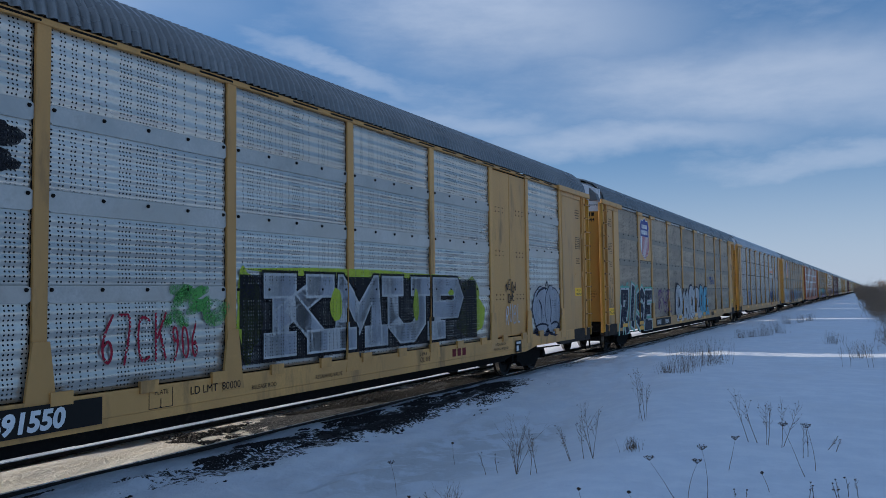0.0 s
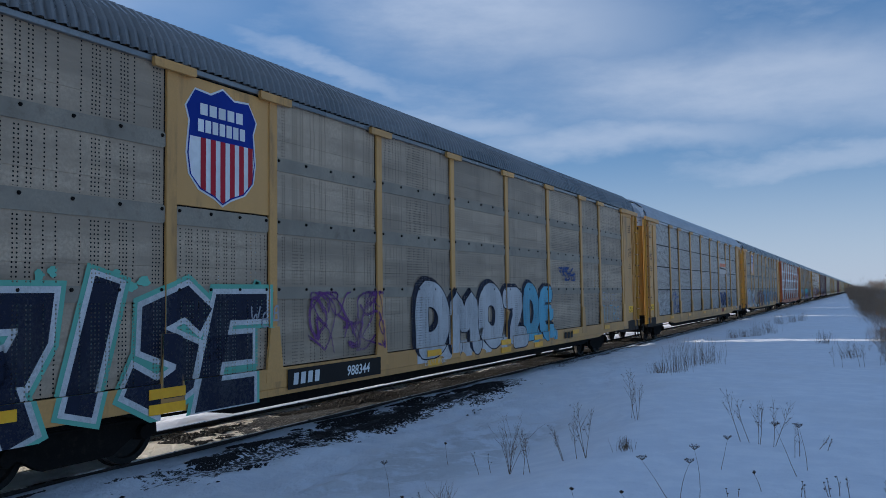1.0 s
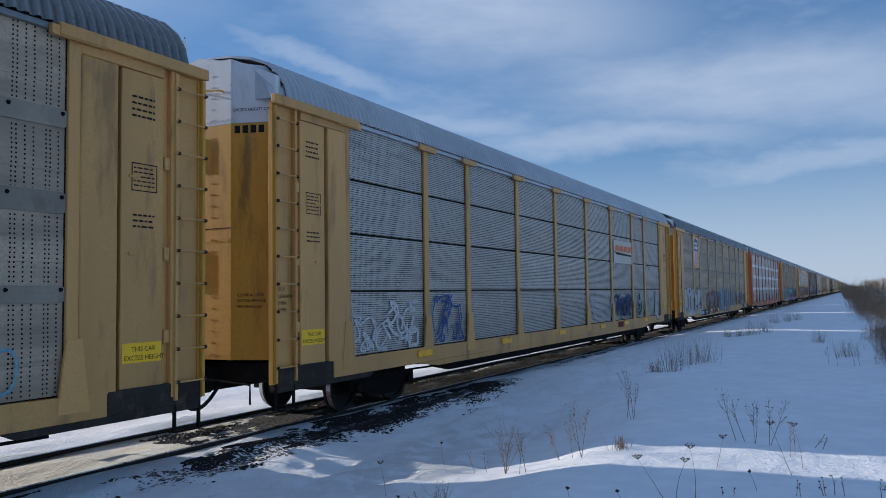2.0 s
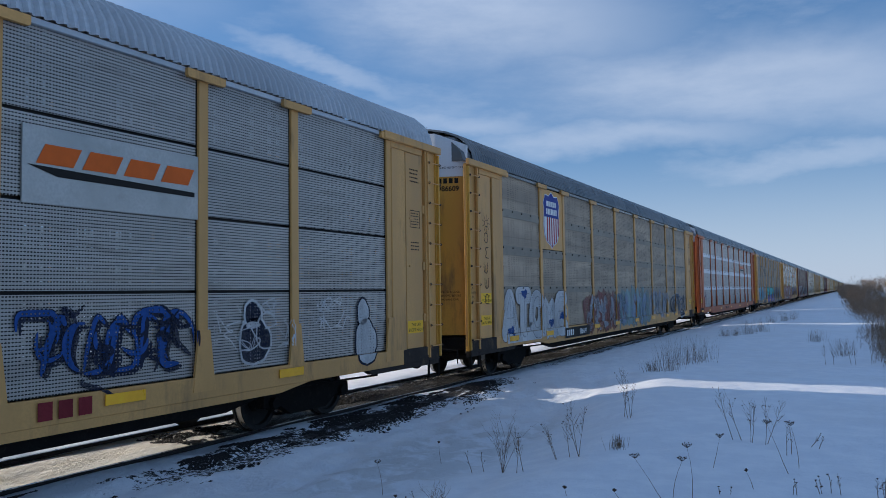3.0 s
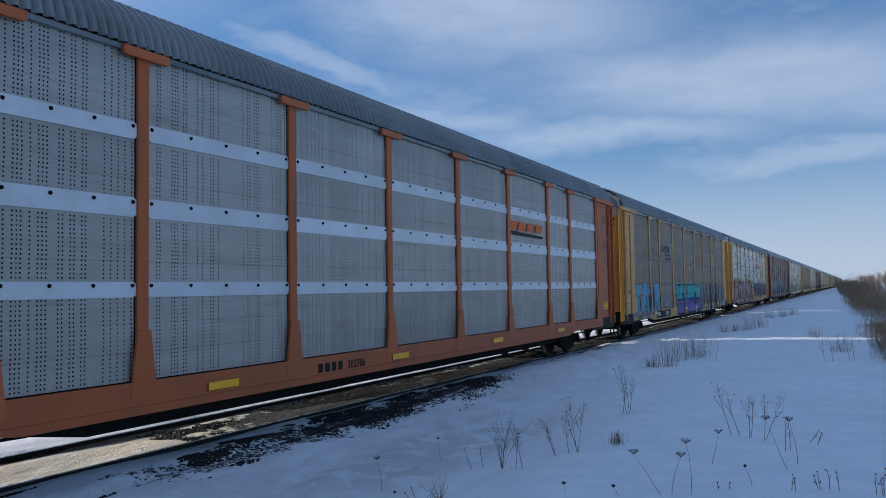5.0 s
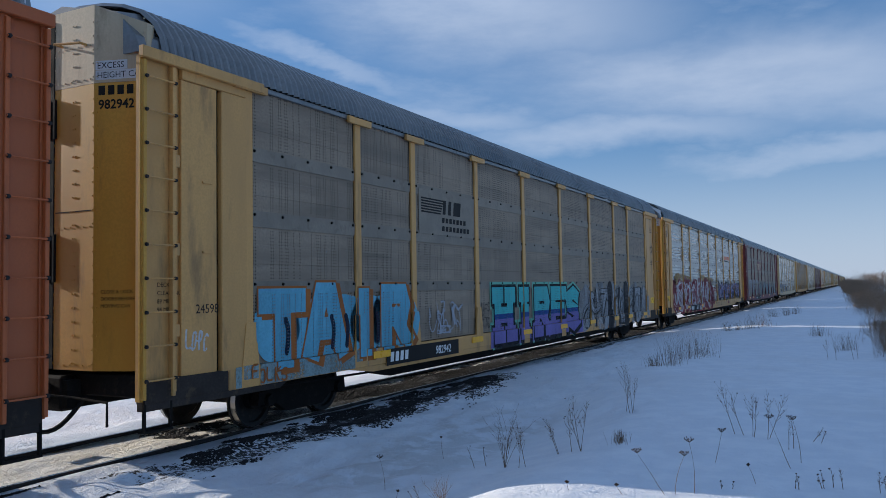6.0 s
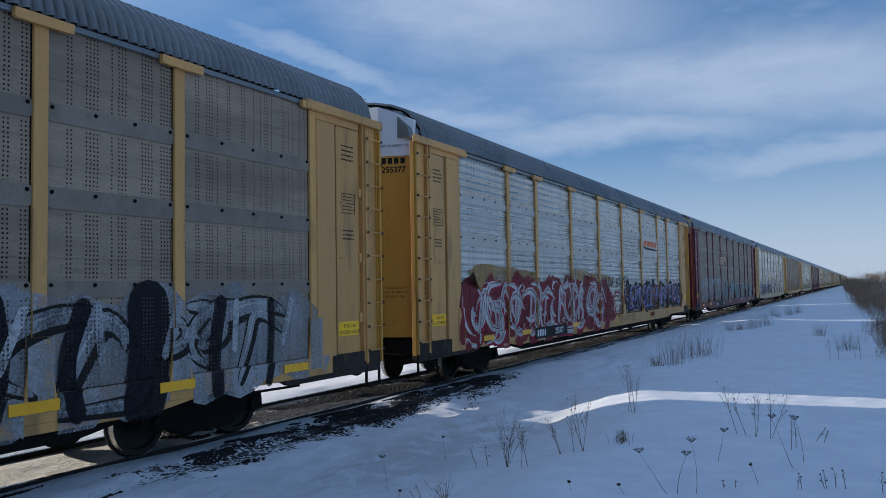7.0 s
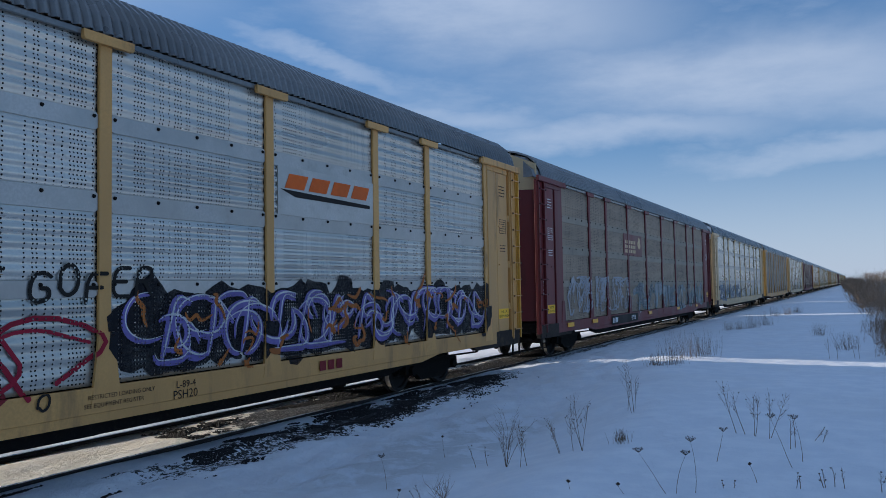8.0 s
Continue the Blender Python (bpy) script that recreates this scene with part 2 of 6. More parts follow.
# ---- the ground: one snow sheet with track bed, ditch and bank ----
def smooth(a, b, v):
    k = np.clip((v - a) / (b - a), 0, 1)
    return k * k * (3 - 2 * k)


def ground_height(x, y):
    """Height of the snow above the rail heads' level."""
    bed = -0.065 + 0.02 * np.sin(y * 1.7) * np.sin(x * 5.0) + 0.04 * smooth(0.76, 0.84, x)
    ditch = 1 - smooth(13.0, 18.5, y)                # the ditch runs out up the line
    side = 0.09 * ditch * -1 + (1 - ditch) * 0.06
    toe = -0.15 * ditch + 0.16 * (1 - ditch)
    bank = 0.26 + 0.03 * np.sin(0.31 * y + 0.5 * x) * smooth(6, 12, y)
    z = bed + (side - bed) * smooth(1.0, 2.0, x)
    z = z + (toe - side) * smooth(1.9, 2.7, x)
    brink = 0.95 * (1 - smooth(10.5, 14.0, y))        # the ditch is widest close by
    z = z + (bank - toe) * smooth(3.7 + 0.8 * brink, 5.8 + 0.9 * brink, x) * ditch + (bank - toe) * smooth(2.6, 5.6, x) * (1 - ditch)
    z = z + (-0.25 - bed) * smooth(1.3, 3.2, -x)     # far side
    z = z - 0.35 * smooth(11, 16, x) * (1 - smooth(30, 60, x)) * 0.6
    return z


def axis_lines(stops):
    out = []
    for a, b, step in stops:
        out += list(np.arange(a, b - 1e-6, step))
    return np.array(out + [stops[-1][1]])


gx = axis_lines([(-2500, -300, 275), (-300, -40, 20), (-40, -6, 2.0), (-6, -1.6, 0.3), (-1.6, 12.0, 0.1), (12, 20, 0.4), (20, 60, 4), (60, 300, 30), (300, 2500, 275)])
gy = axis_lines([(-2500, -100, 300), (-100, -10, 10), (-10, 3, 0.5), (3, 32, 0.12), (32, 70, 0.5), (70, 200, 3), (200, 800, 25), (800, 4500, 370)])
GX, GY = np.meshgrid(gx, gy)
GZ = ground_height(GX, GY)
rough = np.array([[noise.fractal(Vector((a * 0.9, b * 0.6, 0.3)), 0.9, 2.0, 4) if -8 < a < 24 and -10 < b < 70 else 0.0 for a in gx] for b in gy])
hump = np.array([[noise.noise(Vector((a * 3.2, b * 2.4, 7.3))) if -3 < a < 12 and 3 < b < 32 else 0.0 for a in gx] for b in gy])
calm = 0.35 + 0.65 * (1 - smooth(5.0, 6.5, GX))
GZ = GZ + rough * 0.05 * smooth(1.0, 1.8, np.abs(GX)) * calm + hump * 0.065 * smooth(0.9, 1.3, GX) * (1 - 0.8 * smooth(3.5, 6.0, GX))
me = bpy.data.meshes.new("ground")
nx, ny = len(gx), len(gy)
idx = np.arange(nx * ny).reshape(ny, nx)
quads = np.stack([idx[:-1, :-1], idx[:-1, 1:], idx[1:, 1:], idx[1:, :-1]], -1).reshape(-1, 4)
me.from_pydata(np.stack([GX, GY, GZ], -1).reshape(-1, 3).tolist(), [], quads.tolist())
me.polygons.foreach_set("use_smooth", [True] * len(me.polygons))
ground = tagged(new("ground", me), "wide trackside ground under crusted snow with dark cinders", "ground", kind="structure")


def snow_material():
    m = bpy.data.materials.new("snow_ground")
    m.use_nodes = True
    n = Nodes(m.node_tree)
    at = n.add("ShaderNodeNewGeometry").outputs["Position"]
    x, y, z = n.split(at)
    big, mid, small = n.noise(at, 0.35, 5.0), n.noise(at, 2.6, 6.0, 0.6), n.noise(at, 22.0, 5.0, 0.6)
    snow = n.mix(n.ramp(mid, 0.35, 0.7), (0.72, 0.75, 0.80), (0.82, 0.84, 0.87))
    snow = n.mix(n.ramp(big, 0.45, 0.75, 0.0, 0.35), snow, (0.66, 0.66, 0.66))
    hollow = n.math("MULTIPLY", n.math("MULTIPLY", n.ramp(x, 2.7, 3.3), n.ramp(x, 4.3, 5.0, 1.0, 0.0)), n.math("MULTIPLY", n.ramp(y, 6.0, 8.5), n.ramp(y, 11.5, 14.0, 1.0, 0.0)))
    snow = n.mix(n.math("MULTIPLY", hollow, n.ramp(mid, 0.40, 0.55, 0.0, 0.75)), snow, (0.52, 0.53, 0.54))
    # dirty ice between and beside the rails
    ice = n.mix(n.ramp(n.noise(n.stretch(at, (1, 0.3, 1)), 2.4, 7.0, 0.65), 0.40, 0.56), (0.82, 0.77, 0.67), (0.92, 0.88, 0.80))
    wob = n.math("MULTIPLY", n.math("ADD", mid, -0.5), 0.5)
    xa = n.math("ABSOLUTE", x)
    bed = n.ramp(n.math("ADD", xa, wob), 0.72, 0.84, 1.0, 0.0)
    col = n.mix(bed, snow, ice)
    # black ballast and cinders showing through
    clump = n.noise(n.stretch(at, (1, 0.55, 1), 20), 4.6, 10.0, 0.72)
    speck = n.ramp(n.noise(at, 17.0, 4.0, 0.65), 0.46, 0.49)
    xw = n.math("ADD", x, n.math("MULTIPLY", wob, 0.8))
    near = n.math("MULTIPLY", n.ramp(xw, 1.12, 1.34), n.ramp(xw, 1.65, 2.4, 1.0, 0.0))
    run = n.math("MULTIPLY", n.ramp(y, 4.0, 10.0), n.ramp(y, 16.5, 19.0, 1.0, 0.0))
    amount = n.math("MULTIPLY", near, run)
    shoulder = n.ramp(n.math("ADD", clump, n.math("MULTIPLY", amount, 0.36)), 0.675, 0.695)
    shoulder = n.math("MULTIPLY", n.math("MULTIPLY", shoulder, n.ramp(amount, 0.05, 0.3)), n.math("MAXIMUM", speck, n.ramp(n.math("ADD", clump, amount), 1.42, 1.5)))
    mid_track = n.math("MULTIPLY", n.math("MULTIPLY", n.ramp(xa, 0.55, 0.70, 1.0, 0.0), n.ramp(x, -0.55, -0.05, 0.3, 1.0)), n.ramp(y, 8.0, 12.0, 0.0, 0.9))
    gap = n.math("MULTIPLY", n.ramp(n.math("ADD", clump, n.math("MULTIPLY", mid_track, 0.36)), 0.585, 0.61), n.math("MULTIPLY", n.ramp(n.noise(at, 30.0, 4.0, 0.7), 0.40, 0.46, 0.70, 1.0), n.ramp(mid_track, 0.05, 0.25)))
    edge = n.math("MULTIPLY", n.math("MULTIPLY", n.ramp(x, 0.95, 1.1), n.ramp(xw, 1.2, 1.9, 1.0, 0.0)), n.ramp(y, 17.0, 24.0))
    edge = n.math("MULTIPLY", n.math("MULTIPLY", n.ramp(n.math("ADD", clump, n.math("MULTIPLY", edge, 0.22)), 0.62, 0.68), edge), speck)
    dark = n.math("MAXIMUM", n.math("MAXIMUM", shoulder, gap), edge)
    col = n.mix(dark, col, (0.014, 0.012, 0.012))
    p = n.add("ShaderNodeBsdfPrincipled")
    n.put(p.inputs["Base Color"], col)
    n.put(p.inputs["Roughness"], n.ramp(mid, 0.3, 0.7, 0.55, 0.8))
    b = n.add("ShaderNodeBump")
    b.inputs["Strength"].default_value, b.inputs["Distance"].default_value = 0.7, 0.06
    tread = n.math("MULTIPLY", n.math("ADD", n.noise(at, 8.0, 6.0, 0.7), n.noise(n.stretch(at, (1, 0.6, 1), 30), 3.0, 3.0)), n.ramp(x, 3.2, 5.6, 1.3, 0.35))
    n.put(b.inputs["Height"], n.math("ADD", n.math("MULTIPLY", small, 0.3), n.math("ADD", mid, tread)))
    n.put(p.inputs["Normal"], b.outputs[0])
    n.put(n.add("ShaderNodeOutputMaterial").inputs[0], p.outputs[0])
    return m


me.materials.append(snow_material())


# ---- mesh helpers ----
def mesh_of(bm, name, material, shade=False):
    data = bpy.data.meshes.new(name)
    bm.normal_update()
    bm.to_mesh(data)
    bm.free()
    for mt in (material if isinstance(material, list) else [material]):
        data.materials.append(M[mt])
    if shade:
        data.polygons.foreach_set("use_smooth", [True] * len(data.polygons))
    return data


def part(name, data, parent, m=None, label=""):
    ob = new(name, data)
    ob.parent = parent
    if m is not None:
        ob.matrix_basis = m
    if label:
        ob["label"] = label
    return ob


def box(bm, x0, x1, y0, y1, z0, z1, bevel=0.0, slot=0):
    vs = [bm.verts.new((x, y, z)) for z in (z0, z1) for x, y in ((x0, y0), (x1, y0), (x1, y1), (x0, y1))]
    fs = [bm.faces.new([vs[i] for i in f]) for f in ((3, 2, 1, 0), (4, 5, 6, 7), (0, 1, 5, 4), (1, 2, 6, 5), (2, 3, 7, 6), (3, 0, 4, 7))]
    for f in fs:
        f.material_index = slot
    if bevel:
        es = list({e for f in fs for e in f.edges})
        r = bmesh.ops.bevel(bm, geom=es, offset=bevel, segments=1, affect="EDGES", clamp_overlap=True)
        for f in r["faces"]:
            f.material_index = slot


def rod(bm, a, b, r, sides=6, r2=None, slot=0):
    a, b = Vector(a), Vector(b)
    q = (b - a).to_track_quat("Z", "Y")
    rings = []
    for p, rr in ((a, r), (b, r if r2 is None else r2)):
        rings.append([bm.verts.new(p + q @ Vector((rr * math.cos(k * math.tau / sides), rr * math.sin(k * math.tau / sides), 0))) for k in range(sides)])
    for k in range(sides):
        bm.faces.new((rings[0][k], rings[0][(k + 1) % sides], rings[1][(k + 1) % sides], rings[1][k])).material_index = slot
    bm.faces.new(rings[0][::-1]).material_index = slot
    bm.faces.new(rings[1]).material_index = slot


def prism(bm, outline, x0, x1, slot=0):
    """An outline in (y, z), counter-clockwise seen from +x, drawn out from x0 to x1."""
    lo = [bm.verts.new((x0, y, z)) for y, z in outline]
    hi = [bm.verts.new((x1, y, z)) for y, z in outline]
    bm.faces.new(lo[::-1]).material_index = slot
    bm.faces.new(hi).material_index = slot
    k = len(outline)
    for i in range(k):
        bm.faces.new((lo[i], lo[(i + 1) % k], hi[(i + 1) % k], hi[i])).material_index = slot


# ---- the track ----
def rails():
    for name, xc in (("rail_near", 0.753), ("rail_far", -0.753)):
        bm = bmesh.new()
        prof = [(-0.075, -0.175), (0.075, -0.175), (0.07, -0.16), (0.012, -0.145), (0.012, -0.045), (0.036, -0.035), (0.036, -0.006), (0.028, 0.0),
                (-0.028, 0.0), (-0.036, -0.006), (-0.036, -0.035), (-0.012, -0.045), (-0.012, -0.145), (-0.07, -0.16)]
        ys = [-300, 3000]
        rows = [[bm.verts.new((xc + px, y, pz)) for px, pz in prof] for y in ys]
        k = len(prof)
        for i in range(k):
            f = bm.faces.new((rows[0][i], rows[0][(i + 1) % k], rows[1][(i + 1) % k], rows[1][i]))
            f.material_index = 1 if i == 7 else 0
        bmesh.ops.recalc_face_normals(bm, faces=bm.faces)
        tagged(new(name, mesh_of(bm, name, ["rail", "railhead"])), "rusty steel rail with a polished running surface", "rail", kind="structure")


rails()

# ---- the freight cars: enclosed car carriers ----
PITCH, W2, LONGER = 28.6, 1.5, 0.36
SILL0, SILL1, EAVE = 0.64, 1.02, 4.96
LOUVRE_TIERS = [(1.04, 2.09), (2.13, 3.05), (3.09, 3.96), (4.00, 4.90)]
TIERS = [(1.04, 2.04), (2.16, 2.98), (3.15, 3.90), (4.04, 4.90)]
BANDS = [(2.01, 2.19), (2.95, 3.18), (3.87, 4.07)]
EDGES = [-11.72, -8.98, -7.08, -4.24, -1.42, 1.42, 4.24, 7.08, 8.98, 11.72]
EDGES_DOORS = [-11.25, -8.85, -6.95, -4.22, -1.47, 1.28, 4.02, 6.75, 8.85, 11.25]
CACHE = {}


def cached(key, make):
    if key not in CACHE:
        CACHE[key] = make()
    return CACHE[key]


def panel_mesh(mid, width, low, height, kind, material):
    """A sheet of the side, face at x = 0 towards +x, from z = 0 up, pressed with ribs."""
    def make():
        bm = bmesh.new()
        hw = width / 2
        if kind == "ribbed":
            prof, k = [(0.0, 0.0), (0.0, 0.06)], 5
            step = (height - 0.10) / k
            for i in range(k):
                z = 0.06 + i * step
                prof += [(0.0105 - 0.0105 * math.cos(math.tau * m / 8), z + step * m / 8) for m in range(1, 9)]
            prof += [(0.0, height)]
        elif kind == "louvre":
            prof = [(0.0, 0.0), (0.0, height)]
        else:
            prof = [(0.0, 0.0), (0.0, height * 0.33), (0.006, height * 0.335), (0.006, height * 0.66), (0.0, height * 0.665), (0.0, height)]
        ys = [-hw, -hw + 0.05, hw - 0.05, hw]
        grid = [[bm.verts.new((x if 0 < j < 3 else 0.0, mid + y, low + z)) for j, y in enumerate(ys)] for x, z in prof]
        for a, b in zip(grid, grid[1:]):
            for j in range(3):
                bm.faces.new((a[j], a[j + 1], b[j + 1], b[j]))
        rim = [e for e in bm.edges if e.is_boundary]
        r = bmesh.ops.extrude_edge_only(bm, edges=rim)
        for v in r["geom"]:
            if isinstance(v, bmesh.types.BMVert):
                v.co.x -= 0.012
        return mesh_of(bm, "panel", material, kind == "ribbed")
    return cached(("panel", round(mid, 3), round(width, 3), round(low, 3), round(height, 3), kind, material), make)


def band_mesh(width, height, material):
    def make():
        bm = bmesh.new()
        hw, c = width / 2, 0.045
        out = [(-hw, 0.03), (-hw + c, 0), (hw - c, 0), (hw, 0.03), (hw, height - 0.03), (hw - c, height), (-hw + c, height), (-hw, height - 0.03)]
        prism(bm, out, -0.008, 0.0215)
        n = max(2, round(width / 0.62))
        for i in range(n + 1):
            y = -hw + 0.06 + i * (width - 0.12) / n
            for z in (height * 0.76,):
                rod(bm, (0.022, y, z), (0.042, y, z), 0.025, 6, 0.017, 1)
        return mesh_of(bm, "band", [material, "dark"])
    return cached(("band", round(width, 3), round(height, 3), material), make)


def post_mesh(material, cap):
    def make():
        bm = bmesh.new()
        box(bm, -0.05, 0.022, -0.085, 0.085, 0.98, EAVE - 0.02, 0.008)
        prism(bm, [(-0.20, 0.84), (0.20, 0.84), (0.17, 1.04), (0.095, 1.62), (-0.095, 1.62), (-0.17, 1.04)], 0.015, 0.050)
        # dark strips colour in the shade of the gap beside the post
        for s in (-1, 1):
            box(bm, -0.05, -0.018, s * 0.093 - 0.0085, s * 0.093 + 0.0085, 1.03, EAVE - 0.03, 0.0, 1)
        return mesh_of(bm, "post", [material, "dark"])
    return cached(("post", material), make)


def cap_mesh(material):
    def make():
        bm = bmesh.new()
        prism(bm, [(-0.34, 0.02), (-0.32, 0), (0.32, 0), (0.34, 0.02), (0.34, 0.11), (-0.34, 0.11)], 0.03, 0.085)
        return mesh_of(bm, "post_cap", material)
    return cached(("cap", material), make)


def roof_mesh(material):
    def make():
        bm = bmesh.new()
        prof = [(W2 + 0.04, EAVE), (W2 + 0.035, EAVE + 0.04), (W2 - 0.01, EAVE + 0.21), (W2 - 0.13, EAVE + 0.40), (W2 - 0.35, EAVE + 0.58), (W2 - 0.68, EAVE + 0.71),
                (W2 - 1.05, EAVE + 0.79), (0.0, EAVE + 0.83)]
        prof = prof + [(-x, z) for x, z in prof[-2::-1]]
        rows, y, k, step = [], -13.3, 0, 0.034
        while y <= 13.3:
            lift = (0.0, 0.046, 0.050, 0.006)[k % 4]
            row = []
            for i, (x, z) in enumerate(prof):
                up = lift
                nxt, prv = prof[min(i + 1, len(prof) - 1)], prof[max(i - 1, 0)]
                t = Vector((nxt[0] - prv[0], nxt[1] - prv[1])).normalized()
                row.append(bm.verts.new((x + t.y * up, y, z - t.x * up)))
            rows.append(row)
            y, k = y + step, k + 1
        for a, b in zip(rows, rows[1:]):
            for i in range(len(prof) - 1):
                bm.faces.new((a[i], b[i], b[i + 1], a[i + 1]))
        return mesh_of(bm, "roof", material)
    return cached(("roof", material), make)


def roof_end_mesh(material):
    """Plain plates that close the roof down to the end doors; built for the end at -y."""
    def make():
        bm = bmesh.new()
        a = [(W2 + 0.02, EAVE - 0.05), (W2 - 0.02, EAVE + 0.16), (W2 - 0.38, EAVE + 0.56), (0.0, EAVE + 0.84)]
        b = [(W2 - 0.10, EAVE + 0.00), (W2 - 0.16, EAVE + 0.20), (W2 - 0.48, EAVE + 0.55), (0.0, EAVE + 0.79)]
        a, b = a + [(-x, z) for x, z in a[-2::-1]], b + [(-x, z) for x, z in b[-2::-1]]
        ra = [bm.verts.new((x, -12.90, z + 0.012)) for x, z in a]
        rb = [bm.verts.new((x, -13.16, z)) for x, z in b]
        for i in range(len(a) - 1):
            bm.faces.new((ra[i], ra[i + 1], rb[i + 1], rb[i]))
        bm.faces.new(rb)
        bmesh.ops.recalc_face_normals(bm, faces=bm.faces)
        r = bmesh.ops.solidify(bm, geom=bm.faces[:], thickness=0.02)
        return mesh_of(bm, "roof_end", material)
    return cached(("roof_end", material), make)


DOOR_PLAN = [(1.44, -13.02), (1.42, -13.06), (0.76, -13.28), (0.40, -13.28), (0.03, -13.28)]


def end_door_mesh(lo, hi, top_slope, material, rivets=True):
    """One leaf of the end doors, on the +x side of the end at -y; leaves its neighbour a gap at the middle."""
    def make():
        bm = bmesh.new()
        zs = [lo, hi]
        tops = [hi - top_slope * max(0.0, (x - 0.95) / 0.48) for x, _ in DOOR_PLAN]
        inner = [(x - 0.02, y + 0.06) for x, y in DOOR_PLAN]
        v = [[bm.verts.new((x, y, lo)) for x, y in DOOR_PLAN], [bm.verts.new((x, y, t)) for (x, y), t in zip(DOOR_PLAN, tops)],
             [bm.verts.new((x, y, t)) for (x, y), t in zip(inner, tops)], [bm.verts.new((x, y, lo)) for x, y in inner]]
        k = len(DOOR_PLAN)
        for a in range(4):
            for i in range(k - 1):
                bm.faces.new((v[a][i], v[a][i + 1], v[(a + 1) % 4][i + 1], v[(a + 1) % 4][i]))
        for i in (0, k - 1):
            bm.faces.new([v[a][i] for a in range(4)])
        bmesh.ops.recalc_face_normals(bm, faces=bm.faces)
        if rivets:
            for (x, y), (x2, y2) in zip(DOOR_PLAN[1:], DOOR_PLAN[2:]):
                for f in (0.06, 0.94):
                    px, py = x + (x2 - x) * f, y + (y2 - y) * f
                    for z in np.arange(lo + 0.08, hi - 0.1 - top_slope * 0.3, 0.17):
                        box(bm, px - 0.009, px + 0.009, py - 0.007, py + 0.01, z - 0.009, z + 0.009)
            x, y = DOOR_PLAN[2]
            for z in (lo + 0.06, (lo + hi) / 2):
                for f in np.arange(0.1, 0.95, 0.16):
                    px, py = x + (0.04 - x) * f, y + (-13.28 - y) * f
                    box(bm, px - 0.009, px + 0.009, py - 0.007, py + 0.01, z - 0.009, z + 0.009)
        return mesh_of(bm, "end_door", material)
    return cached(("door", lo, hi, top_slope, material), make)


def ladder_mesh(material):
    """Ladder on the corner; z from the sill to the eave, for the corner at -y on the +x side."""
    def make():
        bm = bmesh.new()
        box(bm, -0.06, 0.02, -0.05, 0.03, 0.78, 4.86, 0.006)
        return mesh_of(bm, "ladder", material)
    return cached(("ladder", material), make)


def stile_mesh(material):
    def make():
        bm = bmesh.new()
        box(bm, 0.02, 0.075, -0.025, 0.025, 0.80, 4.82, 0.006)
        return mesh_of(bm, "stile", material)
    return cached(("stile", material), make)


def rung_mesh(material):
    def make():
        bm = bmesh.new()
        rod(bm, (0.10, -0.03, 0), (0.10, 0.46, 0), 0.011)
        rod(bm, (0.05, -0.02, 0), (0.10, -0.02, 0), 0.012)
        for y in (-0.02, 0.43):
            rod(bm, (0.09, y, 0), (0.115, y, 0), 0.026, 6, 0.02, 1)
        rod(bm, (0.05, 0.43, 0), (0.10, 0.43, 0), 0.016)
        return mesh_of(bm, "rung", [material, "rail"])
    return cached(("rung", material), make)


def corner_mesh(material, inner, piece):
    """Pieces of the corner (end at -y, +x side): the sheet behind the ladder, the service door, its stile and the header."""
    def make():
        bm = bmesh.new()
        stop = -inner + LONGER - 0.06
        if piece == "corner_panel":
            box(bm, -0.05, -0.008, -13.25, -12.78, 0.9, 4.88)
        elif piece == "corner_stile":
            box(bm, -0.05, 0.045, -12.78, -12.70, 0.84, 4.86, 0.01)
        elif piece == "service_door":
            box(bm, -0.05, 0.012, -12.60, -11.975, 0.98, 4.72, 0.008)
            for z in (2.55, 3.45):
                box(bm, 0.010, 0.03, -12.24, -12.08, z, z + 0.03)
        elif piece == "door_hinge":
            box(bm, -0.06, -0.03, -12.698, -12.605, 0.98, 4.86)
            for z in (1.5, 2.5, 3.6):
                box(bm, -0.032, 0.02, -12.70, -12.62, z, z + 0.16, 0.01)
        elif piece == "jamb":
            box(bm, -0.05, 0.04, -11.91, stop, 0.98, 4.72, 0.012)
        else:
            box(bm, -0.05, 0.03, -12.60, stop, 4.725, 4.89, 0.008)
            box(bm, 0.02, 0.10, -13.28, stop + 0.31, 4.84, 4.98, 0.01)
        return mesh_of(bm, piece, material)
    return cached(("corner", material, inner, piece), make)


def sill_mesh(material):
    def make():
        bm = bmesh.new()
        box(bm, -0.10, 0.045, -12.15, 12.15, SILL0 + 0.10, SILL1, 0.01)
        for s in (-1, 1):
            box(bm, -0.10, 0.043, min(s * 12.152, s * 13.56), max(s * 12.152, s * 13.56), SILL0 + 0.10, SILL1 - 0.004, 0.01, 1)
        prism(bm, [(-8.6, SILL0), (8.6, SILL0), (9.4, SILL0 + 0.11), (-9.4, SILL0 + 0.11)], -0.09, 0.035)
        prism(bm, [(-13.56, SILL0 + 0.02), (-11.1, SILL0 + 0.02), (-10.9, SILL0 + 0.11), (-13.56, SILL0 + 0.11)], -0.08, 0.037, 1)
        prism(bm, [(11.1, SILL0 + 0.02), (13.56, SILL0 + 0.02), (13.56, SILL0 + 0.11), (10.9, SILL0 + 0.11)], -0.08, 0.037, 1)
        box(bm, 0.04, 0.0485, -11.2, 11.2, SILL1 - 0.03, SILL1 + 0.01)
        return mesh_of(bm, "side_sill", [material, "grime"])
    return cached(("sill", material), make)


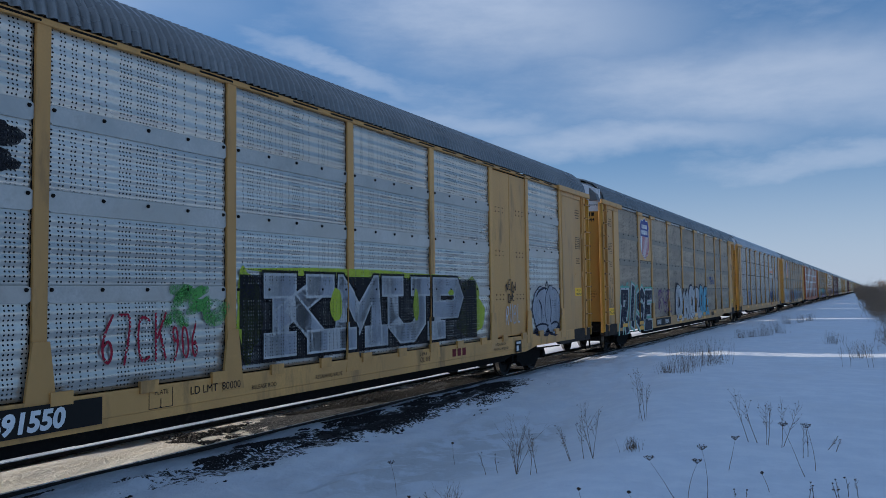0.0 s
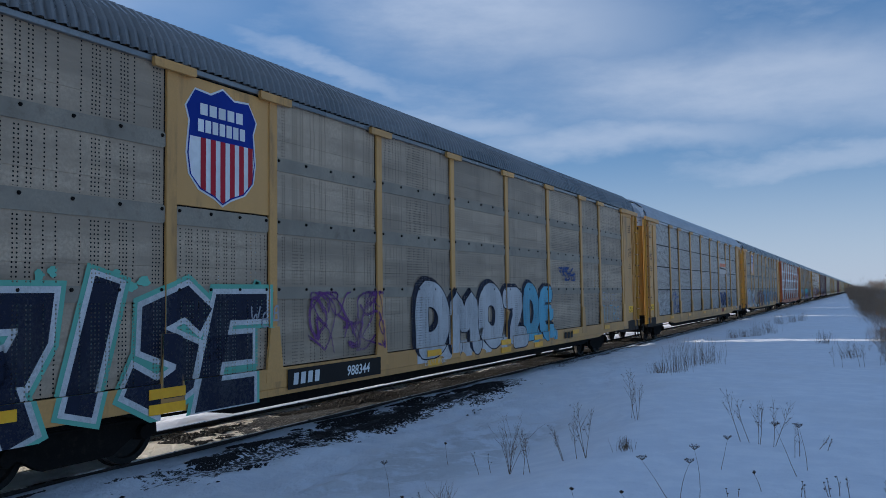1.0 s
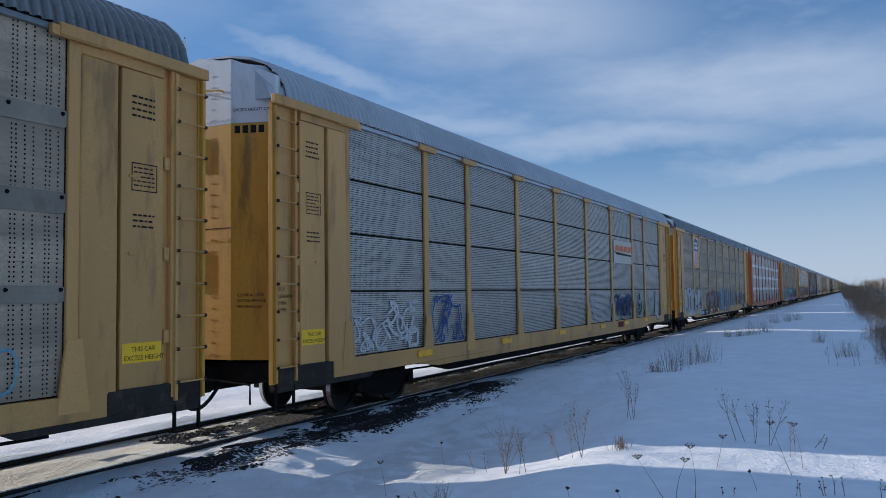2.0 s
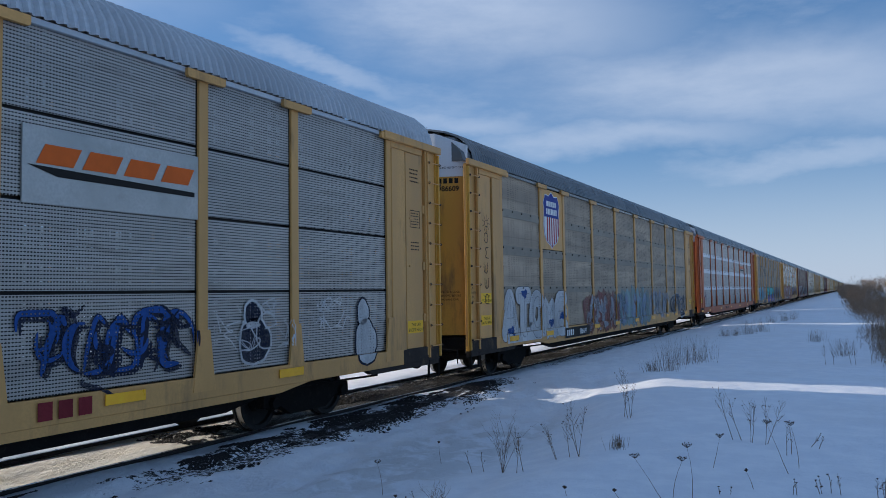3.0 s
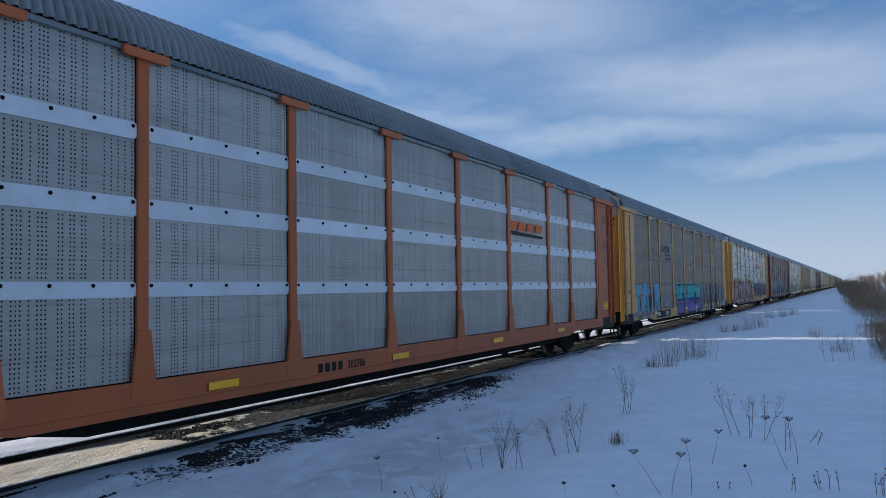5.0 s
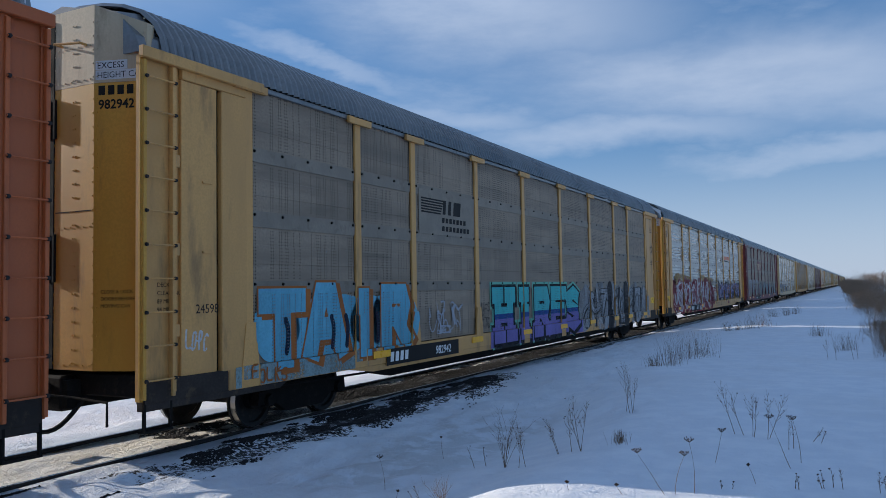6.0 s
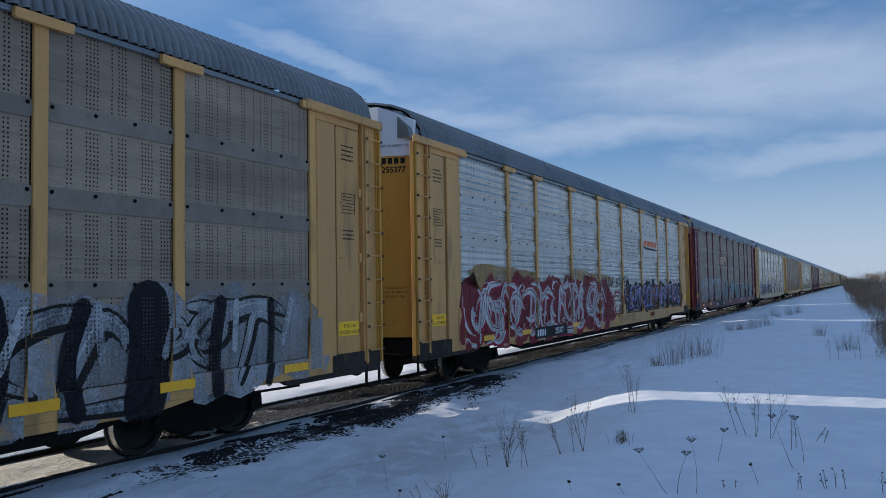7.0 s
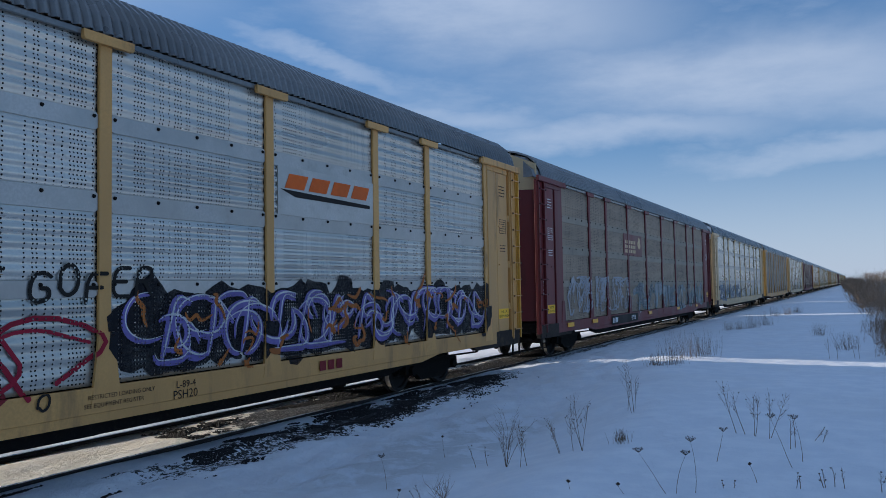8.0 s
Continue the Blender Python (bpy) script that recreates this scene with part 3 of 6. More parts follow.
def underframe_mesh():
    def make():
        bm = bmesh.new()
        prism(bm, [(-13.7, 0.66), (-8.2, 0.66), (-7.4, 0.52), (7.4, 0.52), (8.2, 0.66), (13.7, 0.66), (13.7, 1.0), (-13.7, 1.0)], -0.38, 0.38)
        box(bm, -1.42, 1.42, -13.15, 13.15, 0.86, 0.98)
        for y in np.arange(-8, 8.1, 2.0):
            box(bm, -1.38, 1.38, y - 0.06, y + 0.06, 0.68, 0.9)
        box(bm, -1.40, 1.40, -13.5, -13.1, 0.80, 1.08, 0.02)
        box(bm, -1.40, 1.40, 13.1, 13.5, 0.80, 1.08, 0.02)
        for s, low in ((-1, 0.60), (1, 0.47)):
            prism(bm, [(-8.4, low + 0.12), (-7.7, low), (7.7, low), (8.4, low + 0.12), (8.4, 0.88), (-8.4, 0.88)], s * 1.28 - 0.05, s * 1.28 + 0.05)
        for y in (-3.0, 1.2, 4.2):
            box(bm, 0.55, 1.15, y - 0.5, y + 0.5, 0.42, 0.72, 0.04)
        for y in (-10.0, -6.5, 6.5, 10.0):
            rod(bm, (1.3, y - 1.6, 0.66), (1.3, y + 1.6, 0.6), 0.02)
        return mesh_of(bm, "underframe", "dark")
    return cached(("underframe",), make)


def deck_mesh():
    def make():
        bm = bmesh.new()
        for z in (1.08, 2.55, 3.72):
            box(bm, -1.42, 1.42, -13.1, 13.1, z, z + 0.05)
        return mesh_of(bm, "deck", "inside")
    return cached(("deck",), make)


WHEEL_R = 0.42


def wheelset_mesh():
    """Axle along x with two wheels, centred on the axle."""
    def make():
        bm = bmesh.new()
        rod(bm, (-0.95, 0, 0), (0.95, 0, 0), 0.08, 10)
        for s in (-1, 1):
            prof = [(0.60, 0.10), (0.60, 0.30), (0.655, 0.36), (0.655, 0.445), (0.69, 0.445), (0.70, WHEEL_R), (0.79, WHEEL_R - 0.006), (0.79, 0.345), (0.74, 0.33), (0.70, 0.14), (0.80, 0.12), (0.80, 0.0)]
            seg = 28
            rings = [[bm.verts.new((s * x, r * math.cos(k * math.tau / seg), r * math.sin(k * math.tau / seg))) for k in range(seg)] for x, r in prof[:-1]]
            for j, (a, b) in enumerate(zip(rings, rings[1:])):
                for k in range(seg):
                    bm.faces.new((a[k], a[(k + 1) % seg], b[(k + 1) % seg], b[k])).material_index = 1 if j in (5,) else 0
            bm.faces.new(rings[-1])
        bmesh.ops.recalc_face_normals(bm, faces=bm.faces)
        return mesh_of(bm, "wheelset", ["wheel", "tread"])
    return cached(("wheelset",), make)


def sideframe_mesh():
    def make():
        bm = bmesh.new()
        out = [(-1.12, 0.36), (-1.10, 0.55), (-0.62, 0.60), (-0.40, 0.70), (0.40, 0.70), (0.62, 0.60), (1.10, 0.55), (1.12, 0.36), (0.72, 0.36), (0.45, 0.20), (-0.45, 0.20), (-0.72, 0.36)]
        prism(bm, out, -0.07, 0.07)
        return mesh_of(bm, "sideframe", "dark")
    return cached(("sideframe",), make)


def bearing_mesh():
    def make():
        bm = bmesh.new()
        rod(bm, (-0.02, 0, 0), (0.14, 0, 0), 0.11, 12, 0.09)
        return mesh_of(bm, "bearing", "dark")
    return cached(("bearing",), make)


def bolster_mesh():
    def make():
        bm = bmesh.new()
        box(bm, -1.05, 1.05, -0.2, 0.2, 0.42, 0.66, 0.03)
        return mesh_of(bm, "bolster", "dark")
    return cached(("bolster",), make)


def coupler_mesh():
    """Coupler and draft gear at the -y end."""
    def make():
        bm = bmesh.new()
        box(bm, -0.11, 0.11, -14.16, -13.3, 0.74, 0.96, 0.03)
        prism(bm, [(-14.34, 0.68), (-14.05, 0.68), (-14.02, 1.0), (-14.34, 1.0)], -0.20, 0.10)
        prism(bm, [(-14.40, 0.72), (-14.22, 0.72), (-14.22, 0.97), (-14.40, 0.97)], 0.02, 0.20)
        box(bm, -0.3, 0.3, -13.72, -13.5, 0.62, 1.05, 0.03)
        return mesh_of(bm, "coupler", "dark")
    return cached(("coupler",), make)


def pipe_mesh(points, r, material, name):
    """A bent pipe, swept in one piece along its points."""
    bm = bmesh.new()
    ps = [Vector(p) for p in points]
    rings = []
    for i, p in enumerate(ps):
        q = (ps[min(i + 1, len(ps) - 1)] - ps[max(i - 1, 0)]).to_track_quat("Z", "Y")
        rings.append([bm.verts.new(p + q @ Vector((r * math.cos(k * math.tau / 6), r * math.sin(k * math.tau / 6), 0))) for k in range(6)])
    for a, b in zip(rings, rings[1:]):
        for k in range(6):
            bm.faces.new((a[k], a[(k + 1) % 6], b[(k + 1) % 6], b[k]))
    bm.faces.new(rings[0][::-1])
    bm.faces.new(rings[-1])
    bmesh.ops.recalc_face_normals(bm, faces=bm.faces)
    return mesh_of(bm, name, material)


def hose_mesh():
    def make():
        pts = [(0.45, -13.5 - 0.85 * k / 10, 0.78 - 0.34 * math.sin(math.pi * k / 12)) for k in range(11)]
        return pipe_mesh(pts, 0.028, "rubber", "air_hose")
    return cached(("hose",), make)


def lever_mesh(material):
    def make():
        pts = [(1.42, -13.62, 0.55), (1.42, -13.62, 0.82), (0.9, -13.66, 0.86), (0.2, -13.8, 0.9)]
        return pipe_mesh(pts, 0.016, material, "uncoupling_lever")
    return cached(("lever", material), make)


def step_mesh(material):
    def make():
        bm = bmesh.new()
        box(bm, 0.0, 0.04, -13.20, -13.17, 0.42, 0.9)
        box(bm, 0.0, 0.04, -12.80, -12.77, 0.42, 0.9)
        box(bm, -0.06, 0.05, -13.20, -12.77, 0.405, 0.43)
        return mesh_of(bm, "stirrup_step", material)
    return cached(("step", material), make)


def handle_mesh():
    def make():
        return pipe_mesh([(0.62, -13.27, 5.12), (0.62, -13.38, 5.12), (0.18, -13.40, 5.16), (0.18, -13.28, 5.16)], 0.016, "tan", "grab_handle")
    return cached(("handle",), make)


def reflector_mesh(w=0.56, h=0.12):
    def make():
        bm = bmesh.new()
        box(bm, -0.002, 0.006, -w / 2, w / 2, 0, h)
        return mesh_of(bm, "reflector", "reflector")
    return cached(("reflector", w, h), make)


TURN = Matrix(((-1, 0, 0, 0), (0, -1, 0, 0), (0, 0, 1, 0), (0, 0, 0, 1)))      # half a turn about z


def build_car(label, paint="tan", end_paint="yellow", sheet="dull", band="dull_band", rib="flat", edges=None, roof="roof", caps=True,
              top="white", doors=(), boards=(), coarse=False, sill=None):
    edges = edges or EDGES
    car = tagged(new("car_carrier"), label, "rail car", "cars of the freight train")
    part("underframe", underframe_mesh(), car)
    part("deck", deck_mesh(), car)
    part("roof", roof_mesh(roof), car)
    for half in (Matrix.Identity(4), TURN):
        part("coupler", coupler_mesh(), car, half)
        part("air_hose", hose_mesh(), car, half)
        turn = half @ Matrix.Translation((0, -LONGER, 0))
        part("roof_end", roof_end_mesh(roof), car, turn)
        part("uncoupling_lever", lever_mesh("dark"), car, turn)
        part("seal", cached(("seal",), seal_mesh), car, turn, "black rubber seal between the end doors")
        for flip in (1, -1):
            part("end_door", mirrored(end_door_mesh(1.12, 4.62, 0.0, end_paint), flip), car, turn)
            part("door_top", mirrored(end_door_mesh(4.624, 5.60, 0.28, top), flip), car, turn, "white painted upper door")
            for bit in ("corner_panel", "corner_stile", "service_door", "door_hinge", "jamb", "header"):
                part(bit, mirrored(corner_mesh(paint, edges[-1] if half is TURN else -edges[0], bit), flip), car,
                     turn @ Matrix.Translation((flip * W2, 0, 0)))
            lad = part("ladder", mirrored(ladder_mesh(end_paint), flip), car, turn @ Matrix.Translation((flip * W2, -13.2, 0)))
            part("stirrup_step", mirrored(step_mesh("dark"), flip), car, turn @ Matrix.Translation((flip * W2, 0, 0)))
            for y in (-0.02, 0.43):
                part("stile", mirrored(stile_mesh(end_paint if y < 0 else paint), flip), lad, pose(0, y, 0))
            for k in range(0 if coarse else 10):
                part("rung", mirrored(rung_mesh(paint), flip), lad, pose(0, 0, 1.02 + 0.40 * k))
        part("grab_handle", handle_mesh(), car, turn)
    for turn in (Matrix.Identity(4), TURN):
        near = turn is not TURN
        eds = edges if near else [-e for e in edges[::-1]]
        part("side_sill", sill_mesh(sill or paint), car, turn @ Matrix.Translation((W2, 0, 0)))
        part("roof_rail", rail_strip_mesh(paint if not caps else roof), car, turn @ Matrix.Translation((W2, 0, 0)))
        # added dark sheet, stops sky showing through the holes; no real part
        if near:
            part("inner_screen", view_block_mesh(), car, turn @ Matrix.Translation((W2, 0, 0)))
        for i, (a, b) in enumerate(zip(eds, eds[1:])):
            mid, width = (a + b) / 2, b - a - 0.16
            place = turn @ Matrix.Translation((W2 - 0.03, mid, 0))
            if i in doors:
                part("side_door", side_door_mesh(b - a - 0.14, paint), car, place)
                continue
            board = dict(boards).get(i) if near else None
            for k, (lo, hi) in enumerate([(1.04, 4.90)] if coarse else LOUVRE_TIERS if rib == "louvre" else TIERS):
                if board == "upper" and k >= 2:
                    continue
                part("panel", panel_mesh(mid, width, lo, hi - lo, rib, sheet), car, turn @ Matrix.Translation((W2 - 0.022, 0, 0)))
            for k, (lo, hi) in enumerate([] if coarse else BANDS):
                if board == "upper" and k == 2:
                    continue
                if band:
                    part("band", band_mesh(width, hi - lo, band), car, place @ Matrix.Translation((0.005, 0, lo)))
            if board == "upper":
                bm = bmesh.new()
                box(bm, -0.01, 0.03, -width / 2, width / 2, 3.2, 4.86, 0.004)
                part("logo_board", mesh_of(bm, "logo_board", paint), car, place)
        for i, e in enumerate(eds):
            post = part("post", post_mesh(paint, caps), car, turn @ Matrix.Translation((W2, e, 0)))
            if caps and not coarse:
                part("post_cap", cap_mesh(paint), post, pose(0, 0, EAVE - 0.13))
    for y in (-9.9, 9.9):
        truck = part("truck", bolster_mesh(), car, pose(0, y, 0))
        for s in (1, -1):
            part("sideframe", mirrored(sideframe_mesh(), s), truck, pose(s * 1.0, 0, 0))
        for s in (1, -1):
            for d in () if coarse else (-0.89, 0.89):
                part("bearing", mirrored(bearing_mesh(), s), truck, pose(s * 1.0, d, WHEEL_R))
        for d in (-0.89, 0.89):
            part("wheelset", wheelset_mesh(), truck, pose(0, d, WHEEL_R))
    return car


def rail_strip_mesh(material):
    def make():
        bm = bmesh.new()
        box(bm, -0.03, 0.035, -13.1, 13.1, EAVE - 0.075, EAVE - 0.005, 0.006)
        return mesh_of(bm, "roof_rail", material)
    return cached(("roof_rail", material), make)


def view_block_mesh():
    # One flat sheet set behind the panels to block light and sight.
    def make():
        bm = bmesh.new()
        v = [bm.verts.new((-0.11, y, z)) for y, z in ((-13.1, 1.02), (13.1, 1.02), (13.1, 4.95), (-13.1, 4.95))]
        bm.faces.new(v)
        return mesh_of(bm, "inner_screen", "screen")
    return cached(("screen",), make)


def seal_mesh():
    bm = bmesh.new()
    box(bm, -0.045, 0.045, -13.29, -13.20, 1.12, 5.5, 0.01)
    box(bm, -0.08, -0.05, -13.315, -13.26, 2.2, 2.8)
    box(bm, 0.05, 0.08, -13.315, -13.26, 2.2, 2.8)
    box(bm, -0.08, -0.05, -13.315, -13.26, 4.0, 4.5)
    box(bm, 0.05, 0.08, -13.315, -13.26, 4.0, 4.5)
    return mesh_of(bm, "seal", "rubber")


def side_door_mesh(width, material):
    def make():
        bm = bmesh.new()
        for s in (-1, 1):
            box(bm, -0.02, 0.02, min(0.01 * s, s * width / 2), max(0.01 * s, s * width / 2), 1.05, 4.86, 0.01)
            for z in (1.9, 2.0, 2.9, 3.0, 3.9, 4.0):
                for f in (0.2, 0.3, 0.4):
                    y = s * width * f
                    box(bm, 0.018, 0.028, y - 0.014, y + 0.014, z, z + 0.028, 0, 1)
        return mesh_of(bm, "side_door", [material, "dark"])
    return cached(("side_door", round(width, 3), material), make)


def mirrored(data, flip):
    """The same mesh, mirrored across x = 0 where flip is -1."""
    if flip == 1:
        return data

    def make():
        bm = bmesh.new()
        bm.from_mesh(data)
        for v in bm.verts:
            v.co.x = -v.co.x
        bmesh.ops.reverse_faces(bm, faces=bm.faces)
        out = bpy.data.meshes.new(data.name)
        bm.to_mesh(out)
        bm.free()
        for mt in data.materials:
            out.materials.append(mt)
        return out
    return cached(("mirror", data.name), make)


SPEED, FIRST = 22.0, 38.02 - PITCH      # metres a second; where the first car's middle is at the start
TRAIN = []
KINDS = [
    dict(label="tan car carrier with bright ribbed steel sides and lettered graffiti", sheet="bright", band="bright_band", rib="ribbed", edges=EDGES_DOORS, caps=False, doors=(7,)),
    dict(label="tan car carrier with dull perforated steel sides and a shield board", boards=((1, "upper"),)),
    dict(label="tan car carrier with grey louvred sides and a light roof", sheet="louvre", band=None, rib="louvre", roof="roof_light"),
    dict(label="tan car carrier with dull grey sides, shield board and pale graffiti", boards=((1, "upper"),)),
    dict(label="orange car carrier with grey perforated sides and whitish bands", paint="orange", end_paint="orange", sheet="mid", band="white_band"),
    dict(label="tan car carrier with dull grey sides and blue graffiti", sheet="drab", band="drab_band", top="pale_tan"),
    dict(label="tan car carrier with bright ribbed sides and red graffiti", sheet="bright", band="bright_band", rib="ribbed"),
    dict(label="maroon car carrier with dull grey sides and a cream door top", paint="maroon", end_paint="maroon", top="cream", sheet="drab"),
    dict(label="tan car carrier with silver grey sides", paint="cream", end_paint="cream", sheet="bright", band="bright_band"),
]
for i, kind in enumerate(KINDS):
    TRAIN.append(build_car(**kind))


# ---- lettering, boards and spray paint on the cars ----
BACK_OF = {}      # how far each car's marks lie from where they were set out


def back(car):
    return BACK_OF.get(car.name, -0.175)


LETTERS = {
    "A": "2,0 36,100 64,100 98,0;24,36 76,36", "B": "12,0 12,100 74,100 86,76 62,52 12,52;62,52 90,26 76,0 12,0",
    "C": "94,88 34,100 8,70 8,30 34,0 94,12", "D": "12,0 12,100 60,100 90,70 90,30 60,0 12,0", "E": "90,100 12,100 12,0 92,0;12,52 74,52",
    "F": "92,100 12,100 12,0;12,52 74,52", "G": "92,84 60,100 10,84 10,16 60,0 90,16 90,46 58,46", "H": "14,0 14,100;86,0 86,100;14,50 86,50",
    "I": "50,0 50,100", "K": "14,0 14,100;90,100 16,46;40,62 92,0", "L": "12,100 12,0 90,0", "M": "8,0 12,100 50,36 88,100 92,0",
    "N": "10,0 10,100 90,0 90,100", "O": "10,24 10,76 34,100 66,100 90,76 90,24 66,0 34,0 10,24", "P": "14,0 14,100 80,100 92,74 80,46 14,46",
    "R": "14,0 14,100 80,100 90,76 80,50 14,50;50,50 94,0", "S": "92,86 60,100 10,84 16,60 84,42 90,16 46,0 8,14", "T": "4,100 96,100;50,100 50,0",
    "U": "10,100 10,26 34,0 66,0 90,26 90,100", "V": "4,100 50,0 96,100", "W": "4,100 28,0 50,64 72,0 96,100", "X": "6,0 94,100;6,100 94,0",
    "Y": "4,100 50,50 96,100;50,50 50,0", "Z": "8,100 92,100 10,0 92,0", "J": "84,100 84,20 54,0 10,16", "6": "80,100 20,60 10,24 50,0 88,24 60,52 20,40",
    "7": "8,100 92,100 40,0", "9": "20,0 80,40 90,76 50,100 12,76 40,48 80,60", "0": "12,24 12,76 50,100 88,76 88,24 50,0 12,24", "-": "10,50 90,50", ".": "46,0 54,4"}


def softened(pts):
    """The same line with its corners rounded off."""
    for _ in range(2):
        out = [pts[0]]
        for a, b in zip(pts, pts[1:]):
            out += [(a[0] * 0.75 + b[0] * 0.25, a[1] * 0.75 + b[1] * 0.25), (a[0] * 0.25 + b[0] * 0.75, a[1] * 0.25 + b[1] * 0.75)]
        pts = out + [pts[-1]]
    return pts


def ribbon(bm, pts, width, x, soft=False, swell=False):
    """A flat mitred stroke in the (y, z) plane along a line; soft strokes have round corners and ends, swelling ones taper to points."""
    ps = [Vector(p) for p in pts]
    ps = [p for i, p in enumerate(ps) if i == 0 or (p - ps[i - 1]).length > 1e-3]
    if len(ps) < 2:
        return
    closed = (ps[0] - ps[-1]).length < 1e-3
    if soft and not closed:
        ps = [Vector(p) for p in softened([tuple(p) for p in ps])]
    ways = [(b - a).normalized() for a, b in zip(ps, ps[1:])]
    h = width / 2
    if not soft and not closed:
        ps[0], ps[-1] = ps[0] - ways[0] * h * 0.84, ps[-1] + ways[-1] * h * 0.84
    left, right_side = [], []
    for i, p in enumerate(ps):
        a = ways[i - 1] if i else (ways[-1] if closed else ways[0])
        b = ways[i] if i < len(ways) else (ways[0] if closed else ways[-1])
        t = a + b
        t = t.normalized() if t.length > 0.05 else a
        nrm = Vector((-t.y, t.x))
        h = width / 2 * (0.12 + 0.98 * math.sin(math.pi * (i + 0.3) / (len(ps) - 0.4)) ** 0.8) if swell else width / 2
        reach = h / max(0.55, abs(nrm.dot(Vector((-a.y, a.x)))))
        xx = x + 0.000015 * (i % 7)
        left.append(bm.verts.new((xx, p.x + nrm.x * reach, p.y + nrm.y * reach)))
        right_side.append(bm.verts.new((xx, p.x - nrm.x * reach, p.y - nrm.y * reach)))
    faces = [bm.faces.new((left[i], right_side[i], right_side[i + 1], left[i + 1])) for i in range(len(ps) - 1)]
    if soft and not closed and not swell:
        for p, d, va, vb in ((ps[0], -ways[0], left[0], right_side[0]), (ps[-1], ways[-1], right_side[-1], left[-1])):
            s = Vector((va.co.y - p.x, va.co.z - p.y))
            arc = [bm.verts.new((va.co.x, *(p + s * math.cos(k * math.pi / 6) + d * h * math.sin(k * math.pi / 6)))) for k in range(1, 6)]
            faces.append(bm.faces.new([va] + arc + [vb]))
    for f in faces:
        f.normal_update()
        if f.normal.x < 0:
            f.normal_flip()


def blob(bm, cy, cz, ry, rz, x, seed=0, n=22, wob=0.12):
    rg = random.Random(seed)
    ph = [rg.uniform(0, math.tau) for _ in range(3)]
    vs = []
    for k in range(n):
        a = k * math.tau / n
        r = 1 + wob * (math.sin(3 * a + ph[0]) + 0.6 * math.sin(5 * a + ph[1]) + 0.5 * math.sin(9 * a + ph[2]))
        vs.append(bm.verts.new((x, cy + ry * r * math.cos(a), cz + rz * r * math.sin(a))))
    bm.faces.new(vs)


def word_strokes(word, y0, y1, z0, z1, slant=0.0, wave=0.0, seed=1, serif=False):
    """Polylines of a word set into a rectangle of the side."""
    rg = random.Random(seed)
    step, out = (y1 - y0) / len(word), []
    for i, ch in enumerate(word):
        if ch not in LETTERS:
            continue
        w = step * 0.80
        yy, zz = y0 + i * step + step * 0.10, z0 + wave * rg.uniform(-1, 1)
        h = (z1 - z0) * (1 + wave * rg.uniform(-0.3, 0.3))
        for line in LETTERS[ch].split(";"):
            pts = [tuple(float(v) / 100 for v in q.split(",")) for q in line.split()]
            pts = [(yy + u * w + slant * v * h + wave * 0.3 * rg.uniform(-1, 1), zz + v * h) for u, v in pts]
            out.append(pts)
            if serif:
                for p in (pts[0], pts[-1]):
                    if min(abs(p[1] - zz), abs(p[1] - zz - h)) < 0.02:
                        out.append([(p[0] - w * 0.17, p[1]), (p[0] + w * 0.17, p[1])])
    return out


def clip(bm, y0, y1, z0, z1):
    for co, no in (((0, y0, 0), (0, -1, 0)), ((0, y1, 0), (0, 1, 0)), ((0, 0, z0), (0, 0, -1)), ((0, 0, z1), (0, 0, 1))):
        bmesh.ops.bisect_plane(bm, geom=bm.verts[:] + bm.edges[:] + bm.faces[:], plane_co=co, plane_no=no, clear_outer=True)


def holed(name):
    key = name + "_holed"
    if key not in M:
        base = M[name].copy()
        base.name = name + "_on_sheet"
        M[key] = add_holes(base)
    return key


def lay(car, edges, source, material, layer, name="graffiti", label="", z0=0.6, z1=5.0, post=True, holes=True):
    """Lays flat paint over sheets, posts, gussets and sill of the near side, each at its own depth."""
    for v in source.verts:
        v.co.y += back(car)
    ys = [v.co.y for v in source.verts]
    lo, hi = min(ys), max(ys)
    pieces, step = [], 0.0016 * layer
    stops = [-13.3] + list(edges) + [13.3]
    for a, b in zip(stops, stops[1:]):
        ga, gb = (0.086 if a > -13.2 else 0.0), (0.086 if b < 13.2 else 0.0)
        pieces.append((a + ga, b - gb, 1.62, z1, W2 + 0.001, True))
        pieces.append((a + ga * 1.75, b - gb * 1.75, 1.032, 1.62, W2 + 0.001, True))
        pieces.append((a + ga * 2.2, b - gb * 2.2, z0, 1.032, W2 + 0.0505, False))
    if post:
        for e in edges:
            pieces.append((e - 0.084, e + 0.084, 1.62, z1, W2 + 0.024, False))
            pieces.append((e - 0.15, e + 0.15, 0.85, 1.62, W2 + 0.0525, False))
    sheets, solid = bmesh.new(), bmesh.new()
    for y0, y1, za, zb, x, sheet in pieces:
        za, zb = max(za, z0), min(zb, z1)
        if y1 < lo or y0 > hi or za >= zb:
            continue
        bm = source.copy()
        clip(bm, y0, y1, za, zb)
        for v in bm.verts:
            v.co.x += x + step
        tmp = bpy.data.meshes.new("tmp")
        bm.to_mesh(tmp)
        bm.free()
        (sheets if sheet and holes else solid).from_mesh(tmp)
        bpy.data.meshes.remove(tmp)
    if len(sheets.faces):
        tagged(part(name, mesh_of(sheets, name, holed(material)), car, None, label), kind="stuff")
    if len(solid.faces):
        tagged(part(name, mesh_of(solid, name, material), car, None, label), kind="stuff")


